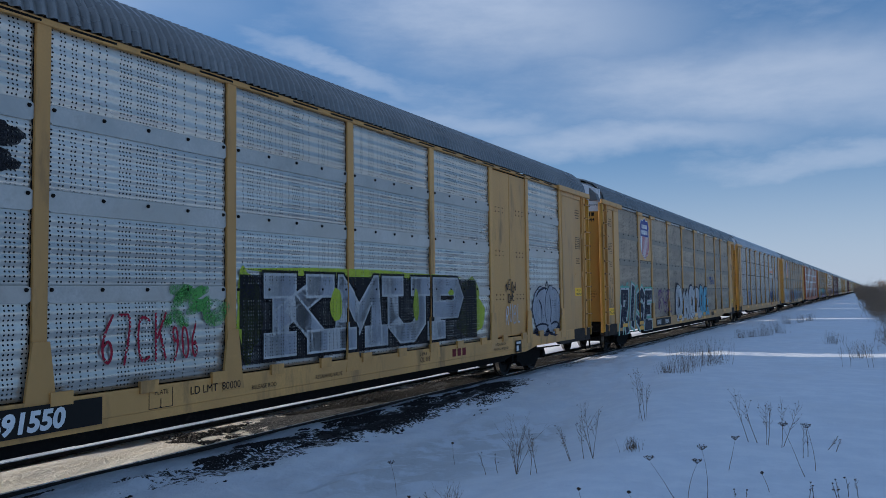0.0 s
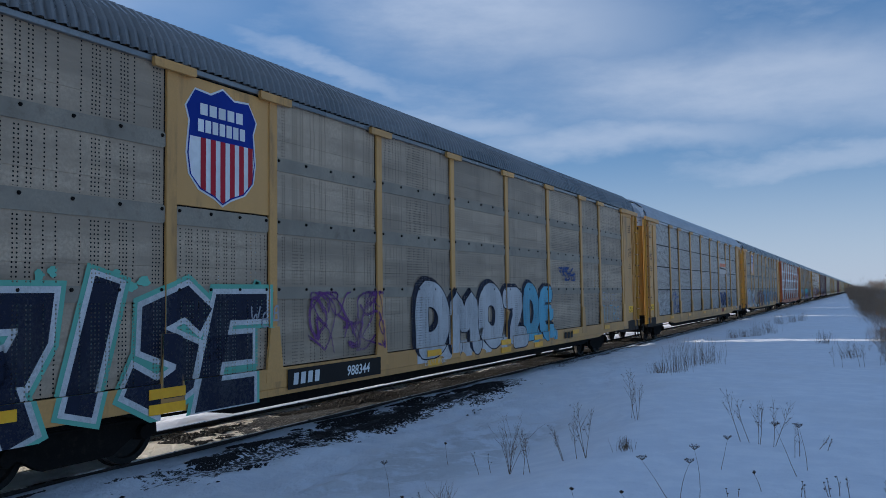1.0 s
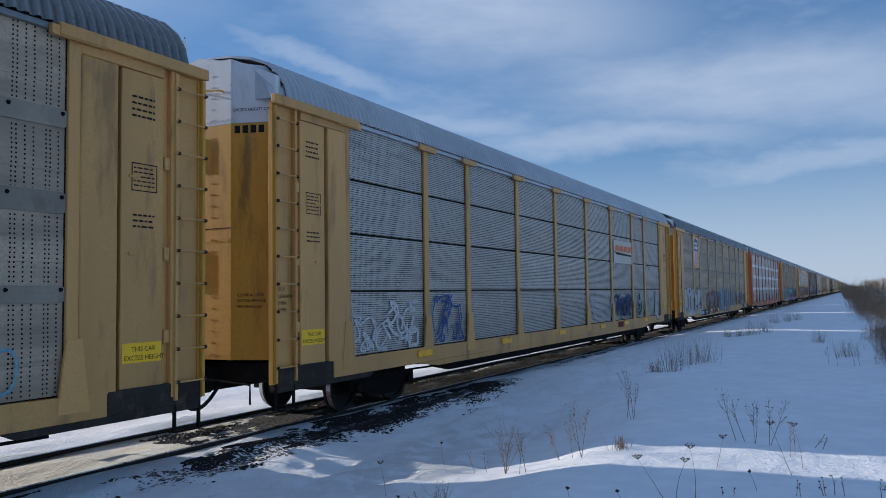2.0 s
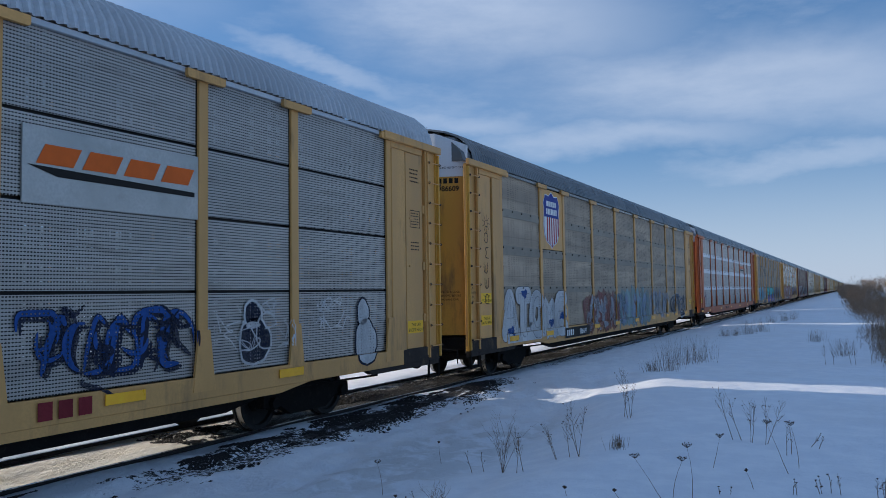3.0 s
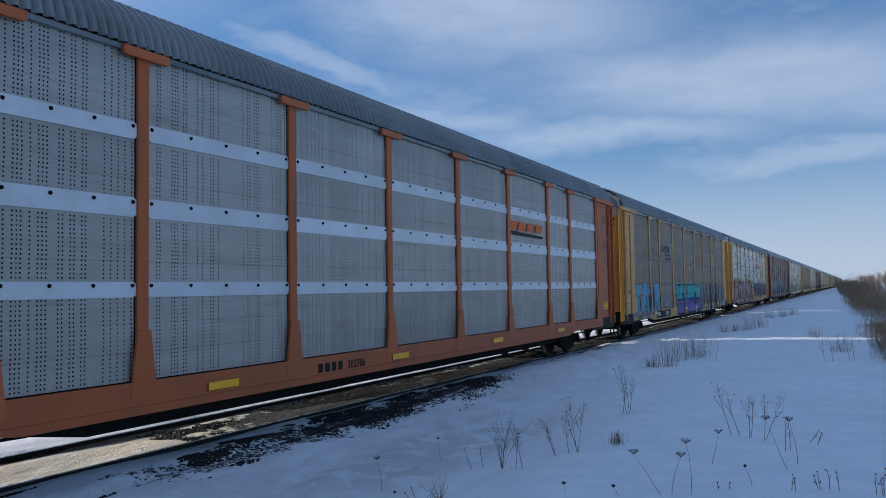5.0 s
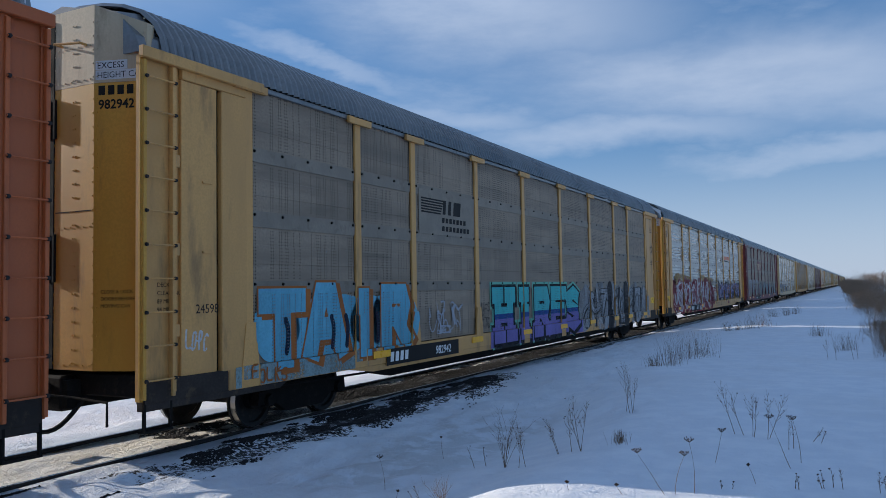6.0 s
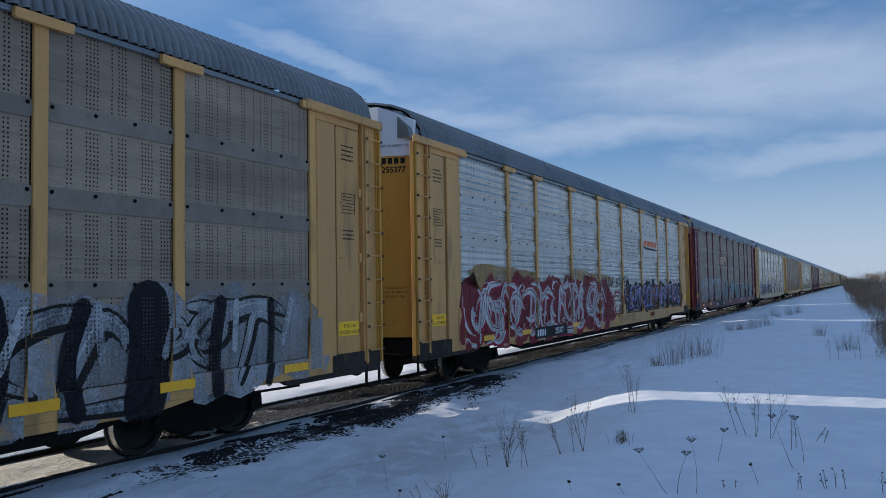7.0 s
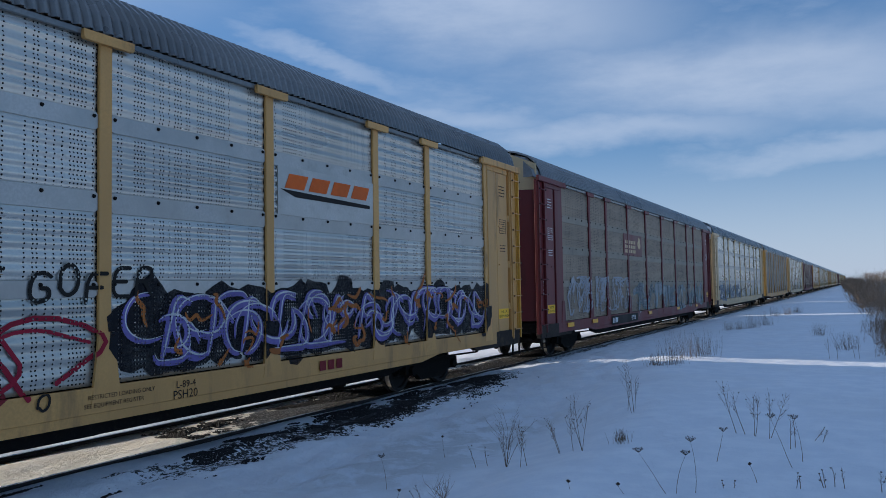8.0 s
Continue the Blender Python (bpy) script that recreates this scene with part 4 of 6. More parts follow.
def piece(car, edges, word, y0, y1, z0, z1, fill, outline="black", width=0.2, edge=0.07, glow=None, shadow=(0, 0), slant=0.0, wave=0.0, serif=False,
          seed=1, label="", lines=None, soft=False):
    """A lettered graffiti piece: glow, drop shadow, outlines, one or more fills (material, from z, to z), inner lines; soft letters overlap one another."""
    strokes = word_strokes(word, y0, y1, z0, z1, slant, wave, seed, serif)
    pitch = (y1 - y0) / len(word)

    def layer(mat, extra, n, off=(0, 0), lo=0.6, hi=5.0, thin=None, lift=0.0):
        bm = bmesh.new()
        for k, s in enumerate(strokes):
            own = int((sum(p[0] for p in s) / len(s) - y0) / pitch) * 0.0007 if soft else 0.00006 * (k % 9)
            ribbon(bm, [(a + off[0], b + off[1]) for a, b in s], thin or width + 2 * extra, own + lift, soft)
        lay(car, edges, bm, mat, n, "graffiti", label, lo, hi)
        bm.free()
    if glow:
        layer(glow, edge + 0.06, 0)
    if shadow != (0, 0):
        layer(outline, edge, 1, shadow)
    if outline:
        layer(outline, edge, 2, (0, 0), 0.6, 2.42 if serif else 5.0)
    for mat, lo, hi in (fill if isinstance(fill, list) else [(fill, 0.6, 5.0)]):
        layer(mat, 0.0, 2 if soft else 3, (0, 0), lo, hi, None, 0.00035 if soft else 0.0)
    if lines:
        layer(lines, 0, 5, (width * 0.12, width * 0.1), 0.6, 5.0, 0.02)


def wild(car, edges, y0, y1, z0, z1, fill, outline, inner, seed, accent=None, back=None, n=None, label="", fat=1.0, strands=3):
    """Unreadable interlocked letters."""
    rg = random.Random(seed)
    n = n or max(3, int((y1 - y0) / (z1 - z0) * 0.9))
    if back:
        bm = bmesh.new()
        for k in range(n + 2):
            blob(bm, y0 + (y1 - y0) * (k + 0.2) / (n + 1.4), (z0 + z1) / 2, (y1 - y0) / n * 0.72, (z1 - z0) * rg.uniform(0.5, 0.62), 0.0001 * k, seed + k)
        lay(car, edges, bm, back, 0, "graffiti", label)
        bm.free()
    step, h = (y1 - y0) / n, z1 - z0
    curves = []
    for k in range(n):
        cy, cz = y0 + step * (k + 0.5), (z0 + z1) / 2
        for j in range(strands):
            r, a0, turn = rg.uniform(0.16, 0.42), rg.uniform(0, math.tau), rg.choice((-1, 1)) * rg.uniform(1.6, 4.4)
            oy, oz = cy + rg.uniform(-0.3, 0.3) * step, cz + rg.uniform(-0.25, 0.25) * h
            pts = [(oy + r * 1.25 * step * (1 + 0.06 * m) * math.cos(a0 + turn * m / 9), min(z1 - 0.08, max(z0 + 0.08, oz + r * h * math.sin(a0 + turn * m / 9)))) for m in range(10)]
            if j == 2:
                pts = [(oy - 0.2 * step, z0 + 0.1), (oy - 0.05 * step, cz), (oy + rg.uniform(-0.1, 0.3) * step, z1 - 0.1), (oy + 0.45 * step, cz + rg.uniform(0, 0.3) * h)]
            curves.append(pts)
    for mat, width, layer, dy, dz in ((outline, h * 0.23 * fat, 1, 0.05, -0.04), (outline, h * 0.225 * fat, 2, 0, 0), (fill, h * 0.16 * fat, 3, 0, 0), (inner, 0.022, 4, 0.02, 0.03)):
        if not mat:
            continue
        bm = bmesh.new()
        for k, pts in enumerate(curves):
            ribbon(bm, [(a + dy, b + dz) for a, b in pts], width * (0.7 + 0.6 * (k * 37 % 11) / 10), 0.00005 * (k % 12), True, True)
        lay(car, edges, bm, mat, layer, "graffiti", label)
        bm.free()
    if accent:
        bm = bmesh.new()
        for k in range(n * 3):
            y, z = rg.uniform(y0, y1), rg.uniform(z0, z1)
            pts = [(y, z)]
            for _ in range(4):
                pts.append((pts[-1][0] + rg.uniform(-0.18, 0.22), pts[-1][1] + rg.uniform(-0.16, 0.16)))
            ribbon(bm, pts, rg.uniform(0.03, 0.08), 0.00004 * (k % 12), True, True)
        lay(car, edges, bm, accent, 6, "graffiti", label)
        bm.free()


def tag(car, edges, word, y0, y1, z0, z1, material, width=0.035, slant=0.1, wave=0.06, seed=2, label=""):
    bm = bmesh.new()
    for k, s in enumerate(word_strokes(word, y0, y1, z0, z1, slant, wave, seed)):
        ribbon(bm, s, width, 0.00005 * (k % 9), True)
    lay(car, edges, bm, material, 7, "graffiti", label)
    bm.free()


def scrawl(car, edges, y0, y1, z0, z1, material, seed, n=8, width=0.03, label=""):
    """Loose unreadable spray lines."""
    rg = random.Random(seed)
    bm = bmesh.new()
    for k in range(n):
        y, z = y0 + (y1 - y0) * (k + rg.random()) / n, rg.uniform(z0, z1)
        pts = [(y, z)]
        for _ in range(7):
            pts.append((min(y1, max(y0, pts[-1][0] + rg.uniform(-0.16, 0.2) * (y1 - y0))), min(z1, max(z0, pts[-1][1] + rg.uniform(-0.5, 0.5) * (z1 - z0)))))
        ribbon(bm, pts, width * rg.uniform(0.6, 1.3), 0.00004 * (k % 12), True)
    lay(car, edges, bm, material, 7, "graffiti", label)
    bm.free()


def patch(car, edges, cy, cz, ry, rz, material, seed, layer=0, wob=0.12):
    bm = bmesh.new()
    blob(bm, cy, cz, ry, rz, 0, seed, 26, wob)
    lay(car, edges, bm, material, layer, "graffiti")
    bm.free()


def text_mesh(text, height, material, shear=0.0, bold=0.0):
    def make():
        cu = bpy.data.curves.new("lettering", "FONT")
        cu.body, cu.size, cu.shear, cu.offset, cu.resolution_u = text, height * 1.38, shear, bold, 3
        ob = bpy.data.objects.new("lettering", cu)
        data = bpy.data.meshes.new_from_object(ob)
        bpy.data.objects.remove(ob)
        data.materials.clear()
        data.materials.append(M[material])
        return data
    return cached(("text", text, height, material, shear, bold), make)


SIDE = Matrix(((0, 0, 1, 0), (1, 0, 0, 0), (0, 1, 0, 0), (0, 0, 0, 1)))      # text on the side that faces +x


def lettering(car, text, y, z, height, material="ink", x=W2 + 0.0518, shear=0.0, bold=0.0, label="", face=None):
    return part("lettering", text_mesh(text, height, material, shear, bold), car, (face or Matrix.Translation((x, y + back(car), z)) @ SIDE), label)


def plate(car, name, y0, y1, z0, z1, material, x=W2 + 0.046, label="", t=0.004):
    bm = bmesh.new()
    box(bm, 0, t, y0, y1, z0, z1)
    return part(name, mesh_of(bm, name, material), car, Matrix.Translation((x, back(car), 0)), label)


def bars(car, y0, y1, z0, z1, rows, material="ink", x=W2 + 0.046, seed=3):
    """Lines of small writing, too small to read."""
    rg = random.Random(seed)
    bm = bmesh.new()
    h = (z1 - z0) / rows
    for r in range(rows):
        y = y0
        while y < y1 - 0.02:
            w = rg.uniform(0.03, 0.08)
            box(bm, 0, 0.0015, y, min(y + w, y1), z1 - (r + 0.66) * h, z1 - (r + 0.34) * h)
            y += w + 0.02
    tagged(part("stencil", mesh_of(bm, "stencil", material), car, Matrix.Translation((x, back(car), 0))), kind="stuff")


def reflectors(car, ys, double=False):
    for y in ys:
        part("reflector", reflector_mesh(), car, pose(W2 + 0.066, y + back(car), 0.86), "yellow reflective strip")
        if double:
            part("reflector", reflector_mesh(), car, pose(W2 + 0.066, y + back(car), 0.68), "yellow reflective strip")


def shield(car, cy, z0, z1):
    """A blue shield with red and white stripes and two white bars for its words."""
    h, x = z1 - z0, W2 + 0.004
    w = h * 0.42

    def outline(grow):
        g = grow
        right = [(0.0, z1 + g), (w * 0.35, z1 - h * 0.075 + g), (w * 0.80, z1 - h * 0.06 + g), (w + g, z1 - h * 0.20), (w * 0.90 + g, z1 - h * 0.32), (w * 0.97 + g, z1 - h * 0.60),
                 (w * 0.90 + g, z1 - h * 0.78), (w * 0.62 + g, z1 - h * 0.89 - g * 0.5), (w * 0.25, z1 - h * 0.94 - g), (0.0, z0 - g)]
        return right + [(-a, b) for a, b in right[-2:0:-1]]
    for g, mat, lo, hi, dx in ((0.05, "shield_white", 0, 9, 0), (0.022, "shield_blue", 0, 9, 0.002), (0.0, "shield_white", 0, z1 - h * 0.45, 0.004)):
        bm = bmesh.new()
        f = bm.faces.new([bm.verts.new((0, a, b)) for a, b in outline(g)[::-1]])
        clip(bm, -9, 9, lo, hi)
        part("shield", mesh_of(bm, "shield", mat), car, Matrix.Translation((x + dx, cy + back(car), 0)))
    for k in range(7):
        y = (k - 3) * w * 0.285
        bm = bmesh.new()
        bm.faces.new([bm.verts.new((0, a, b)) for a, b in outline(0.0)[::-1]])
        clip(bm, y - w * 0.075, y + w * 0.075, 0, z1 - h * 0.45)
        part("stripe", mesh_of(bm, "stripe", "shield_red"), car, Matrix.Translation((x + 0.006, cy + back(car), 0)))
    for y0, y1, za, zb in ((-0.66, 0.66, 0.15, 0.25), (-0.72, 0.72, 0.29, 0.40)):
        n = 5 if y1 < 0.7 else 7
        for k in range(n):
            a, b = y0 + (y1 - y0) * k / n, y0 + (y1 - y0) * (k + 0.78) / n
            plate(car, "shield_bar", cy + a * w, cy + b * w, z1 - zb * h, z1 - za * h, "shield_white", x + 0.006, "", 0.0015)


def slanted(car, name, y0, y1, z0, z1, lean, material, x):
    bm = bmesh.new()
    prism(bm, [(y0, z0), (y1, z0), (y1 + lean, z1), (y0 + lean, z1)], 0, 0.002)
    part(name, mesh_of(bm, name, material), car, Matrix.Translation((x, back(car), 0)))


def letter_logo(car, y0, y1, z0, z1, board=True):
    """Slanted orange blocks over a black wedge on a pale board."""
    x = W2 + 0.012
    if board:
        plate(car, "logo_board", y0 - 0.15, y1 + 0.10, z0 - 0.42, z1 + 0.18, "bright_band", W2 - 0.012, "bright steel logo board", 0.02)
    n, h = 4, z1 - z0
    w = (y1 - y0) / n
    for k in range(n):
        a = y0 + k * w
        slanted(car, "logo_block", a, a + w * 0.80, z0, z1, h * 0.5, "logo_orange", x)
    bm = bmesh.new()
    prism(bm, [(y0 - 0.1, z0 - 0.02), (y0 + 0.25, z0 - 0.12), (y1, z0 - 0.14), (y1, z0 - 0.08)], 0, 0.002)
    part("logo_wedge", mesh_of(bm, "logo_wedge", "ink"), car, Matrix.Translation((x, back(car), 0)))


def common_marks(i, car, kind):
    """Stencils, placards, reflectors and end lettering that most cars carry."""
    e = kind.get("edges") or EDGES
    dark = kind.get("paint") == "maroon"
    ink = "shield_white" if dark else "ink"
    ends = ((-12.82 - back(car), -12.48 - back(car)), (12.48 - back(car), 12.82 - back(car)))
    for a, b in ends[1:] if i in (3, 5) else ends:
        bars(car, a, b, 4.15, 4.45, 4, ink, W2 + 0.016, i + 5)
        bars(car, a + 0.02, b, 2.85, 3.05, 3, ink, W2 + 0.016, i + 9)
        bm = bmesh.new()
        for y0, y1, z0, z1 in ((a, b + 0.04, 3.30, 3.312), (a, b + 0.04, 3.62, 3.632), (a, a + 0.012, 3.30, 3.63), (b + 0.028, b + 0.04, 3.30, 3.63)):
            box(bm, 0, 0.0015, y0, y1, z0, z1)
        part("stencil_box", mesh_of(bm, "stencil_box", ink), car, Matrix.Translation((W2 + 0.014, back(car), 0)))
        bars(car, a + 0.03, b, 3.34, 3.6, 5, ink, W2 + 0.014, i)
    for y, z, t in ((-12.65 - back(car), 1.30, 1), (12.65 - back(car), 1.95 if i == 0 else 1.30, 1), (-12.65 - back(car), 1.80, 0)):
        if (not t and i != 3) or (i == 5 and y < 0):
            continue
        plate(car, "placard", y - 0.285, y + 0.285, z, z + 0.23, "placard", W2 + 0.013, "yellow height warning placard")
        lettering(car, "THIS CAR", y - 0.16, z + 0.13, 0.06, "ink", W2 + 0.0180)
        lettering(car, "EXCESS HEIGHT", y - 0.26, z + 0.03, 0.06, "ink", W2 + 0.0180)
    if kind.get("top") != "cream":
        def on_door(u, z, lift=0.004):
            """A place on the slanted outer part of the end door, u metres from its inner edge."""
            c, q = 0.9487, 0.3162
            return Matrix(((c, 0, q, 0.76 + c * u + q * lift), (q, 0, -c, -13.28 - LONGER + q * u - c * lift), (0, 1, 0, z), (0, 0, 0, 1)))
        sticker = kind.get("top") == "pale_tan"
        for line, z, wide in (("EXCESS", 4.80, 0.42), ("HEIGHT CAR", 4.68, 0.66)) if sticker else (("EXCESS HEIGHT CAR", 4.80, 0.66),):
            if sticker:
                bm = bmesh.new()
                box(bm, 0, wide, 0, 0.115, 0, 0.002)
                part("door_sticker", mesh_of(bm, "door_sticker", "shield_white"), car, on_door(0.02, z - 0.02, 0.0015), "white warning sticker")
            lettering(car, line, 0, 0, 0.078 if sticker else 0.046, "ink", face=on_door(0.04, z))
        if NUMBERS.get(i):
            lettering(car, NUMBERS[i], 0, 0, 0.115, "ink", face=on_door(0.06, 4.30), bold=0.004)
        for k in range(4):
            bm = bmesh.new()
            box(bm, 0, 0.085, 0, 0.115, 0, 0.0015)
            part("mark_bar", mesh_of(bm, "mark_bar", "ink"), car, on_door(0.06 + 0.125 * k, 4.47, 0.002))
        for k, line in enumerate(("CLOSE & LOCK", "DOORS BEFORE", "MOVING CAR")):
            lettering(car, line, 0, 0, 0.045, ink, face=on_door(0.10, 2.05 - 0.085 * k))
    for s in (-1, 1):
        bm = bmesh.new()
        box(bm, min(s * 0.05, s * 0.97), max(s * 0.05, s * 0.75), -13.2835 - LONGER, -13.279 - LONGER, 3.06, 3.072)
        part("door_seam", mesh_of(bm, "door_seam", "grime"), car)
    for k, line in enumerate(("DECK", "CLEARANCE", "89 MIN.", "94 MIN.")):
        lettering(car, line, -13.33, 2.12 - 0.10 * k, 0.055, ink, W2 - 0.005)


NUMBERS = {0: "691550", 1: "988344", 3: "986609", 4: "302786", 5: "982942", 6: "255377", 7: "157798"}


def number_board(car, y0, y1, text, mark=True):
    """Black board on the sill with white numbers; the owner's mark is a row of bars."""
    plate(car, "number_board", y0, y1, 0.70, 0.99, "ink", W2 + 0.0635, "black number board")
    x = W2 + 0.0685
    w = y1 - y0
    if mark:
        for k in range(4):
            slanted(car, "mark_bar", y0 + 0.12 + k * 0.17, y0 + 0.12 + k * 0.17 + 0.11, 0.76, 0.93, 0.02, "shield_white", x)
    lettering(car, text, y1 - 1.02 if mark else y0 + 0.1, 0.765, 0.16, "shield_white", x, 0.15, 0.004)


def door_scrawl(car, word, x0, x1, z0, z1, material, width, seed):
    """A marker tag on the end doors that face the camera."""
    bm = bmesh.new()
    for k, s in enumerate(word_strokes(word, x0, x1, z0, z1, 0.1, 0.08, seed)):
        ribbon(bm, s, width, 0.00005 * (k % 9), True)
    face = Matrix(((0, 1, 0, 0), (-1, 0, 0, -13.2812 - LONGER), (0, 0, 1, 0), (0, 0, 0, 1)))
    tagged(part("graffiti", mesh_of(bm, "graffiti", material), car, face), kind="stuff")


def dress():
    A, B, C, D, E, F, G, H = TRAIN[:8]
    BACK_OF.update({F.name: 0.0, G.name: 0.125, H.name: 0.125})
    for i, kind in enumerate(KINDS[:8]):
        common_marks(i, TRAIN[i], kind)
    # bright ribbed car with the big block letters
    e = EDGES_DOORS
    patch(A, e, -0.95, 1.80, 0.26, 0.62, "spray_lime", 3)
    patch(A, e, 5.85, 1.72, 0.62, 0.62, "spray_lime", 9)
    patch(A, e, 1.9, 2.38, 3.0, 0.10, "spray_lime", 4)
    bm = bmesh.new()
    ribbon(bm, [(-0.62, 1.74), (5.62, 1.74)], 1.22, 0)
    lay(A, e, bm, "black", 1, "graffiti", "black ground of the block letters")
    bm.free()
    piece(A, e, "KMUP", -0.62, 5.55, 1.36, 2.20, [("spray_white", 1.18, 2.385)], "black", 0.36, 0.05, None, (0, 0), 0.0, 0.0, True, 1, "silver block letters outlined in black")
    piece(A, e, "KMUP", -0.62, 5.55, 1.36, 2.20, [("spray_silver", 1.21, 2.35)], None, 0.29, 0.0, None, (0, 0), 0.0, 0.0, True, 1, "silver block letters outlined in black")
    for y, z, ry, rz in ((1.05, 1.9, 0.16, 0.26), (3.55, 1.85, 0.10, 0.30), (4.95, 2.08, 0.12, 0.06)):
        patch(A, e, y, z, ry, rz, "spray_lime", 5, 4, 0.05)
    scrawl(A, e, -2.4, -1.42, 1.75, 2.15, "spray_green", 4, 7, 0.11, "fuzzy green spray scribble")
    tag(A, e, "67CK", -3.35, -2.35, 1.30, 1.85, "spray_red", 0.032, 0.0, 0.03, 5, "thin red spray tag")
    tag(A, e, "906", -2.30, -1.85, 1.28, 1.70, "spray_red", 0.03, -0.1, 0.03, 6, "thin red spray tag")
    plate(A, "number_board", -5.3, -3.33, 0.70, 0.99, "ink", W2 + 0.0635, "black number board")
    lettering(A, "691550", -4.62, 0.745, 0.20, "shield_white", W2 + 0.0685, 0.15, 0.012)
    lettering(A, "LD LMT  80000", -2.05, 0.86, 0.10)
    lettering(A, "PLATE", -2.60, 0.92, 0.055)
    lettering(A, "J", -2.52, 0.79, 0.085)
    bm = bmesh.new()
    for y0, y1, z0, z1 in ((-2.68, -2.32, 0.76, 0.768), (-2.68, -2.32, 0.99, 0.998), (-2.68, -2.672, 0.76, 0.998), (-2.328, -2.32, 0.76, 0.998)):
        box(bm, 0, 0.002, y0, y1, z0, z1)
    part("stencil_box", mesh_of(bm, "stencil_box", "ink"), A, Matrix.Translation((W2 + 0.046, back(A), 0)))
    lettering(A, "RELEASE ROD", -0.95, 0.80, 0.06)
    lettering(A, "RETAINING VALVE", 0.45, 0.80, 0.06)
    lettering(A, "L-89-4", 3.6, 0.91, 0.07)
    lettering(A, "QLH18", 3.6, 0.80, 0.09)
    for k in range(3):
        slanted(A, "mark_bar", 4.9 + 0.22 * k, 5.05 + 0.22 * k, 0.80, 0.95, 0.0, "spray_wine", W2 + 0.046)
    for y in np.arange(-10.9, 11.0, 0.93):
        plate(A, "eave_slot", y - 0.30, y + 0.30, EAVE - 0.052, EAVE - 0.026, "dark", W2 + 0.033, "", 0.004)
    for y in np.arange(-10.6, 11.0, 1.13):
        plate(A, "tab", y - 0.13, y + 0.13, 0.96, 1.10, "tan", W2 + 0.03, "", 0.045)
    tag(A, e, "RUBL", 7.6, 8.5, 1.35, 1.75, "spray_white", 0.035, 0.1, 0.04, 3, "white spray tag")
    tag(A, e, "NEON", 7.65, 8.25, 2.10, 2.33, "ink", 0.03, 0.1, 0.04, 4)
    tag(A, e, "ONE", 7.77, 8.15, 1.85, 2.05, "ink", 0.03, 0.1, 0.04, 4)
    for k, (y, ry) in enumerate(((9.95, 0.60), (10.72, 0.56))):
        patch(A, e, y, 1.10, ry * 0.9, 0.17, "spray_navy", 30 + k, 0, 0.12)
        patch(A, e, y, 1.62, ry + 0.03, 0.63, "spray_navy", 20 + k, 1 + 2 * k, 0.05)
        patch(A, e, y, 1.62, ry, 0.60, "spray_silver", 20 + k, 2 + 2 * k, 0.05)
    for line in (((9.55, 1.95), (9.75, 2.12), (10.25, 2.18)), ((10.2, 2.2), (10.32, 2.38), (10.42, 2.2)), ((9.7, 1.9), (9.95, 1.7), (9.9, 1.3)), ((10.5, 2.0), (10.62, 1.6), (10.5, 1.25)),
                 ((9.45, 1.2), (9.9, 1.28), (10.4, 1.2)), ((10.55, 1.22), (10.9, 1.3), (11.2, 1.2))):
        bm = bmesh.new()
        ribbon(bm, line, 0.05, 0, True, True)
        lay(A, e, bm, "spray_navy", 6, "graffiti", "thin blue outlines of bubble letters")
        bm.free()
    plate(A, "service_label", 8.05, 8.40, 0.66, 0.94, "ink", W2 + 0.066, "black and white service label")
    plate(A, "service_label", 8.10, 8.22, 0.70, 0.82, "shield_white", W2 + 0.0705, "", 0.002)
    plate(A, "service_label", 8.10, 8.35, 0.86, 0.91, "shield_white", W2 + 0.0705, "", 0.002)
    lettering(A, "SPECIAL NO. 24", 6.95, 0.88, 0.06)
    lettering(A, "BRAKE BEAM REQUIRED", 6.85, 0.78, 0.055)
    patch(A, e, -4.47, 3.68, 0.22, 0.13, "black", 8)
    patch(A, e, -4.55, 3.42, 0.26, 0.12, "black", 9)
    # car with navy letters and the shield
    e = EDGES
    shield(B, -7.92, 3.28, 4.77)
    rg = random.Random(8)
    piece(B, e, "RISE", -11.75, -7.35, 0.84, 2.0, "spray_navy", "spray_white", 0.35, 0.07, "spray_mint", (0, 0), 0.30, 0.12, False, 3, "navy letters edged in white and mint")
    tag(B, e, "WEB", -7.4, -6.75, 1.65, 1.85, "spray_silver", 0.025)
    for k in range(16):
        patch(B, e, -11.4 + 4.4 * rg.random(), 2.05 + 0.3 * rg.random(), 0.05 + 0.05 * rg.random(), 0.06, "spray_mint", k, 0)
    scrawl(B, e, -6.1, -4.0, 1.15, 2.1, "spray_purple", 5, 14, 0.045, "faded purple spray tag")
    bm = bmesh.new()
    ribbon(bm, [(-2.7, 0.92), (3.0, 0.92)], 0.34, 0)
    lay(B, e, bm, "spray_white", 0, "graffiti", "white base of the bubble letters", 0.70, 1.10)
    bm.free()
    bm = bmesh.new()
    ribbon(bm, [(3.0, 0.94), (4.75, 0.94)], 0.30, 0)
    lay(B, e, bm, "spray_cyan", 0, "graffiti", "light blue base of the bubble letters", 0.70, 1.10)
    bm.free()
    for k in range(7):
        patch(B, e, -2.1 + 0.98 * k, 0.76, 0.36, 0.10, "tan", 60 + k, 1, 0.06)
    piece(B, e, "DMOZ", -2.8, 2.75, 0.98, 1.94, "spray_white", "spray_navy", 0.50, 0.025, None, (-0.13, 0.07), -0.04, 0.10, False, 2, "white bubble letters with dark drop shadow", None, True)
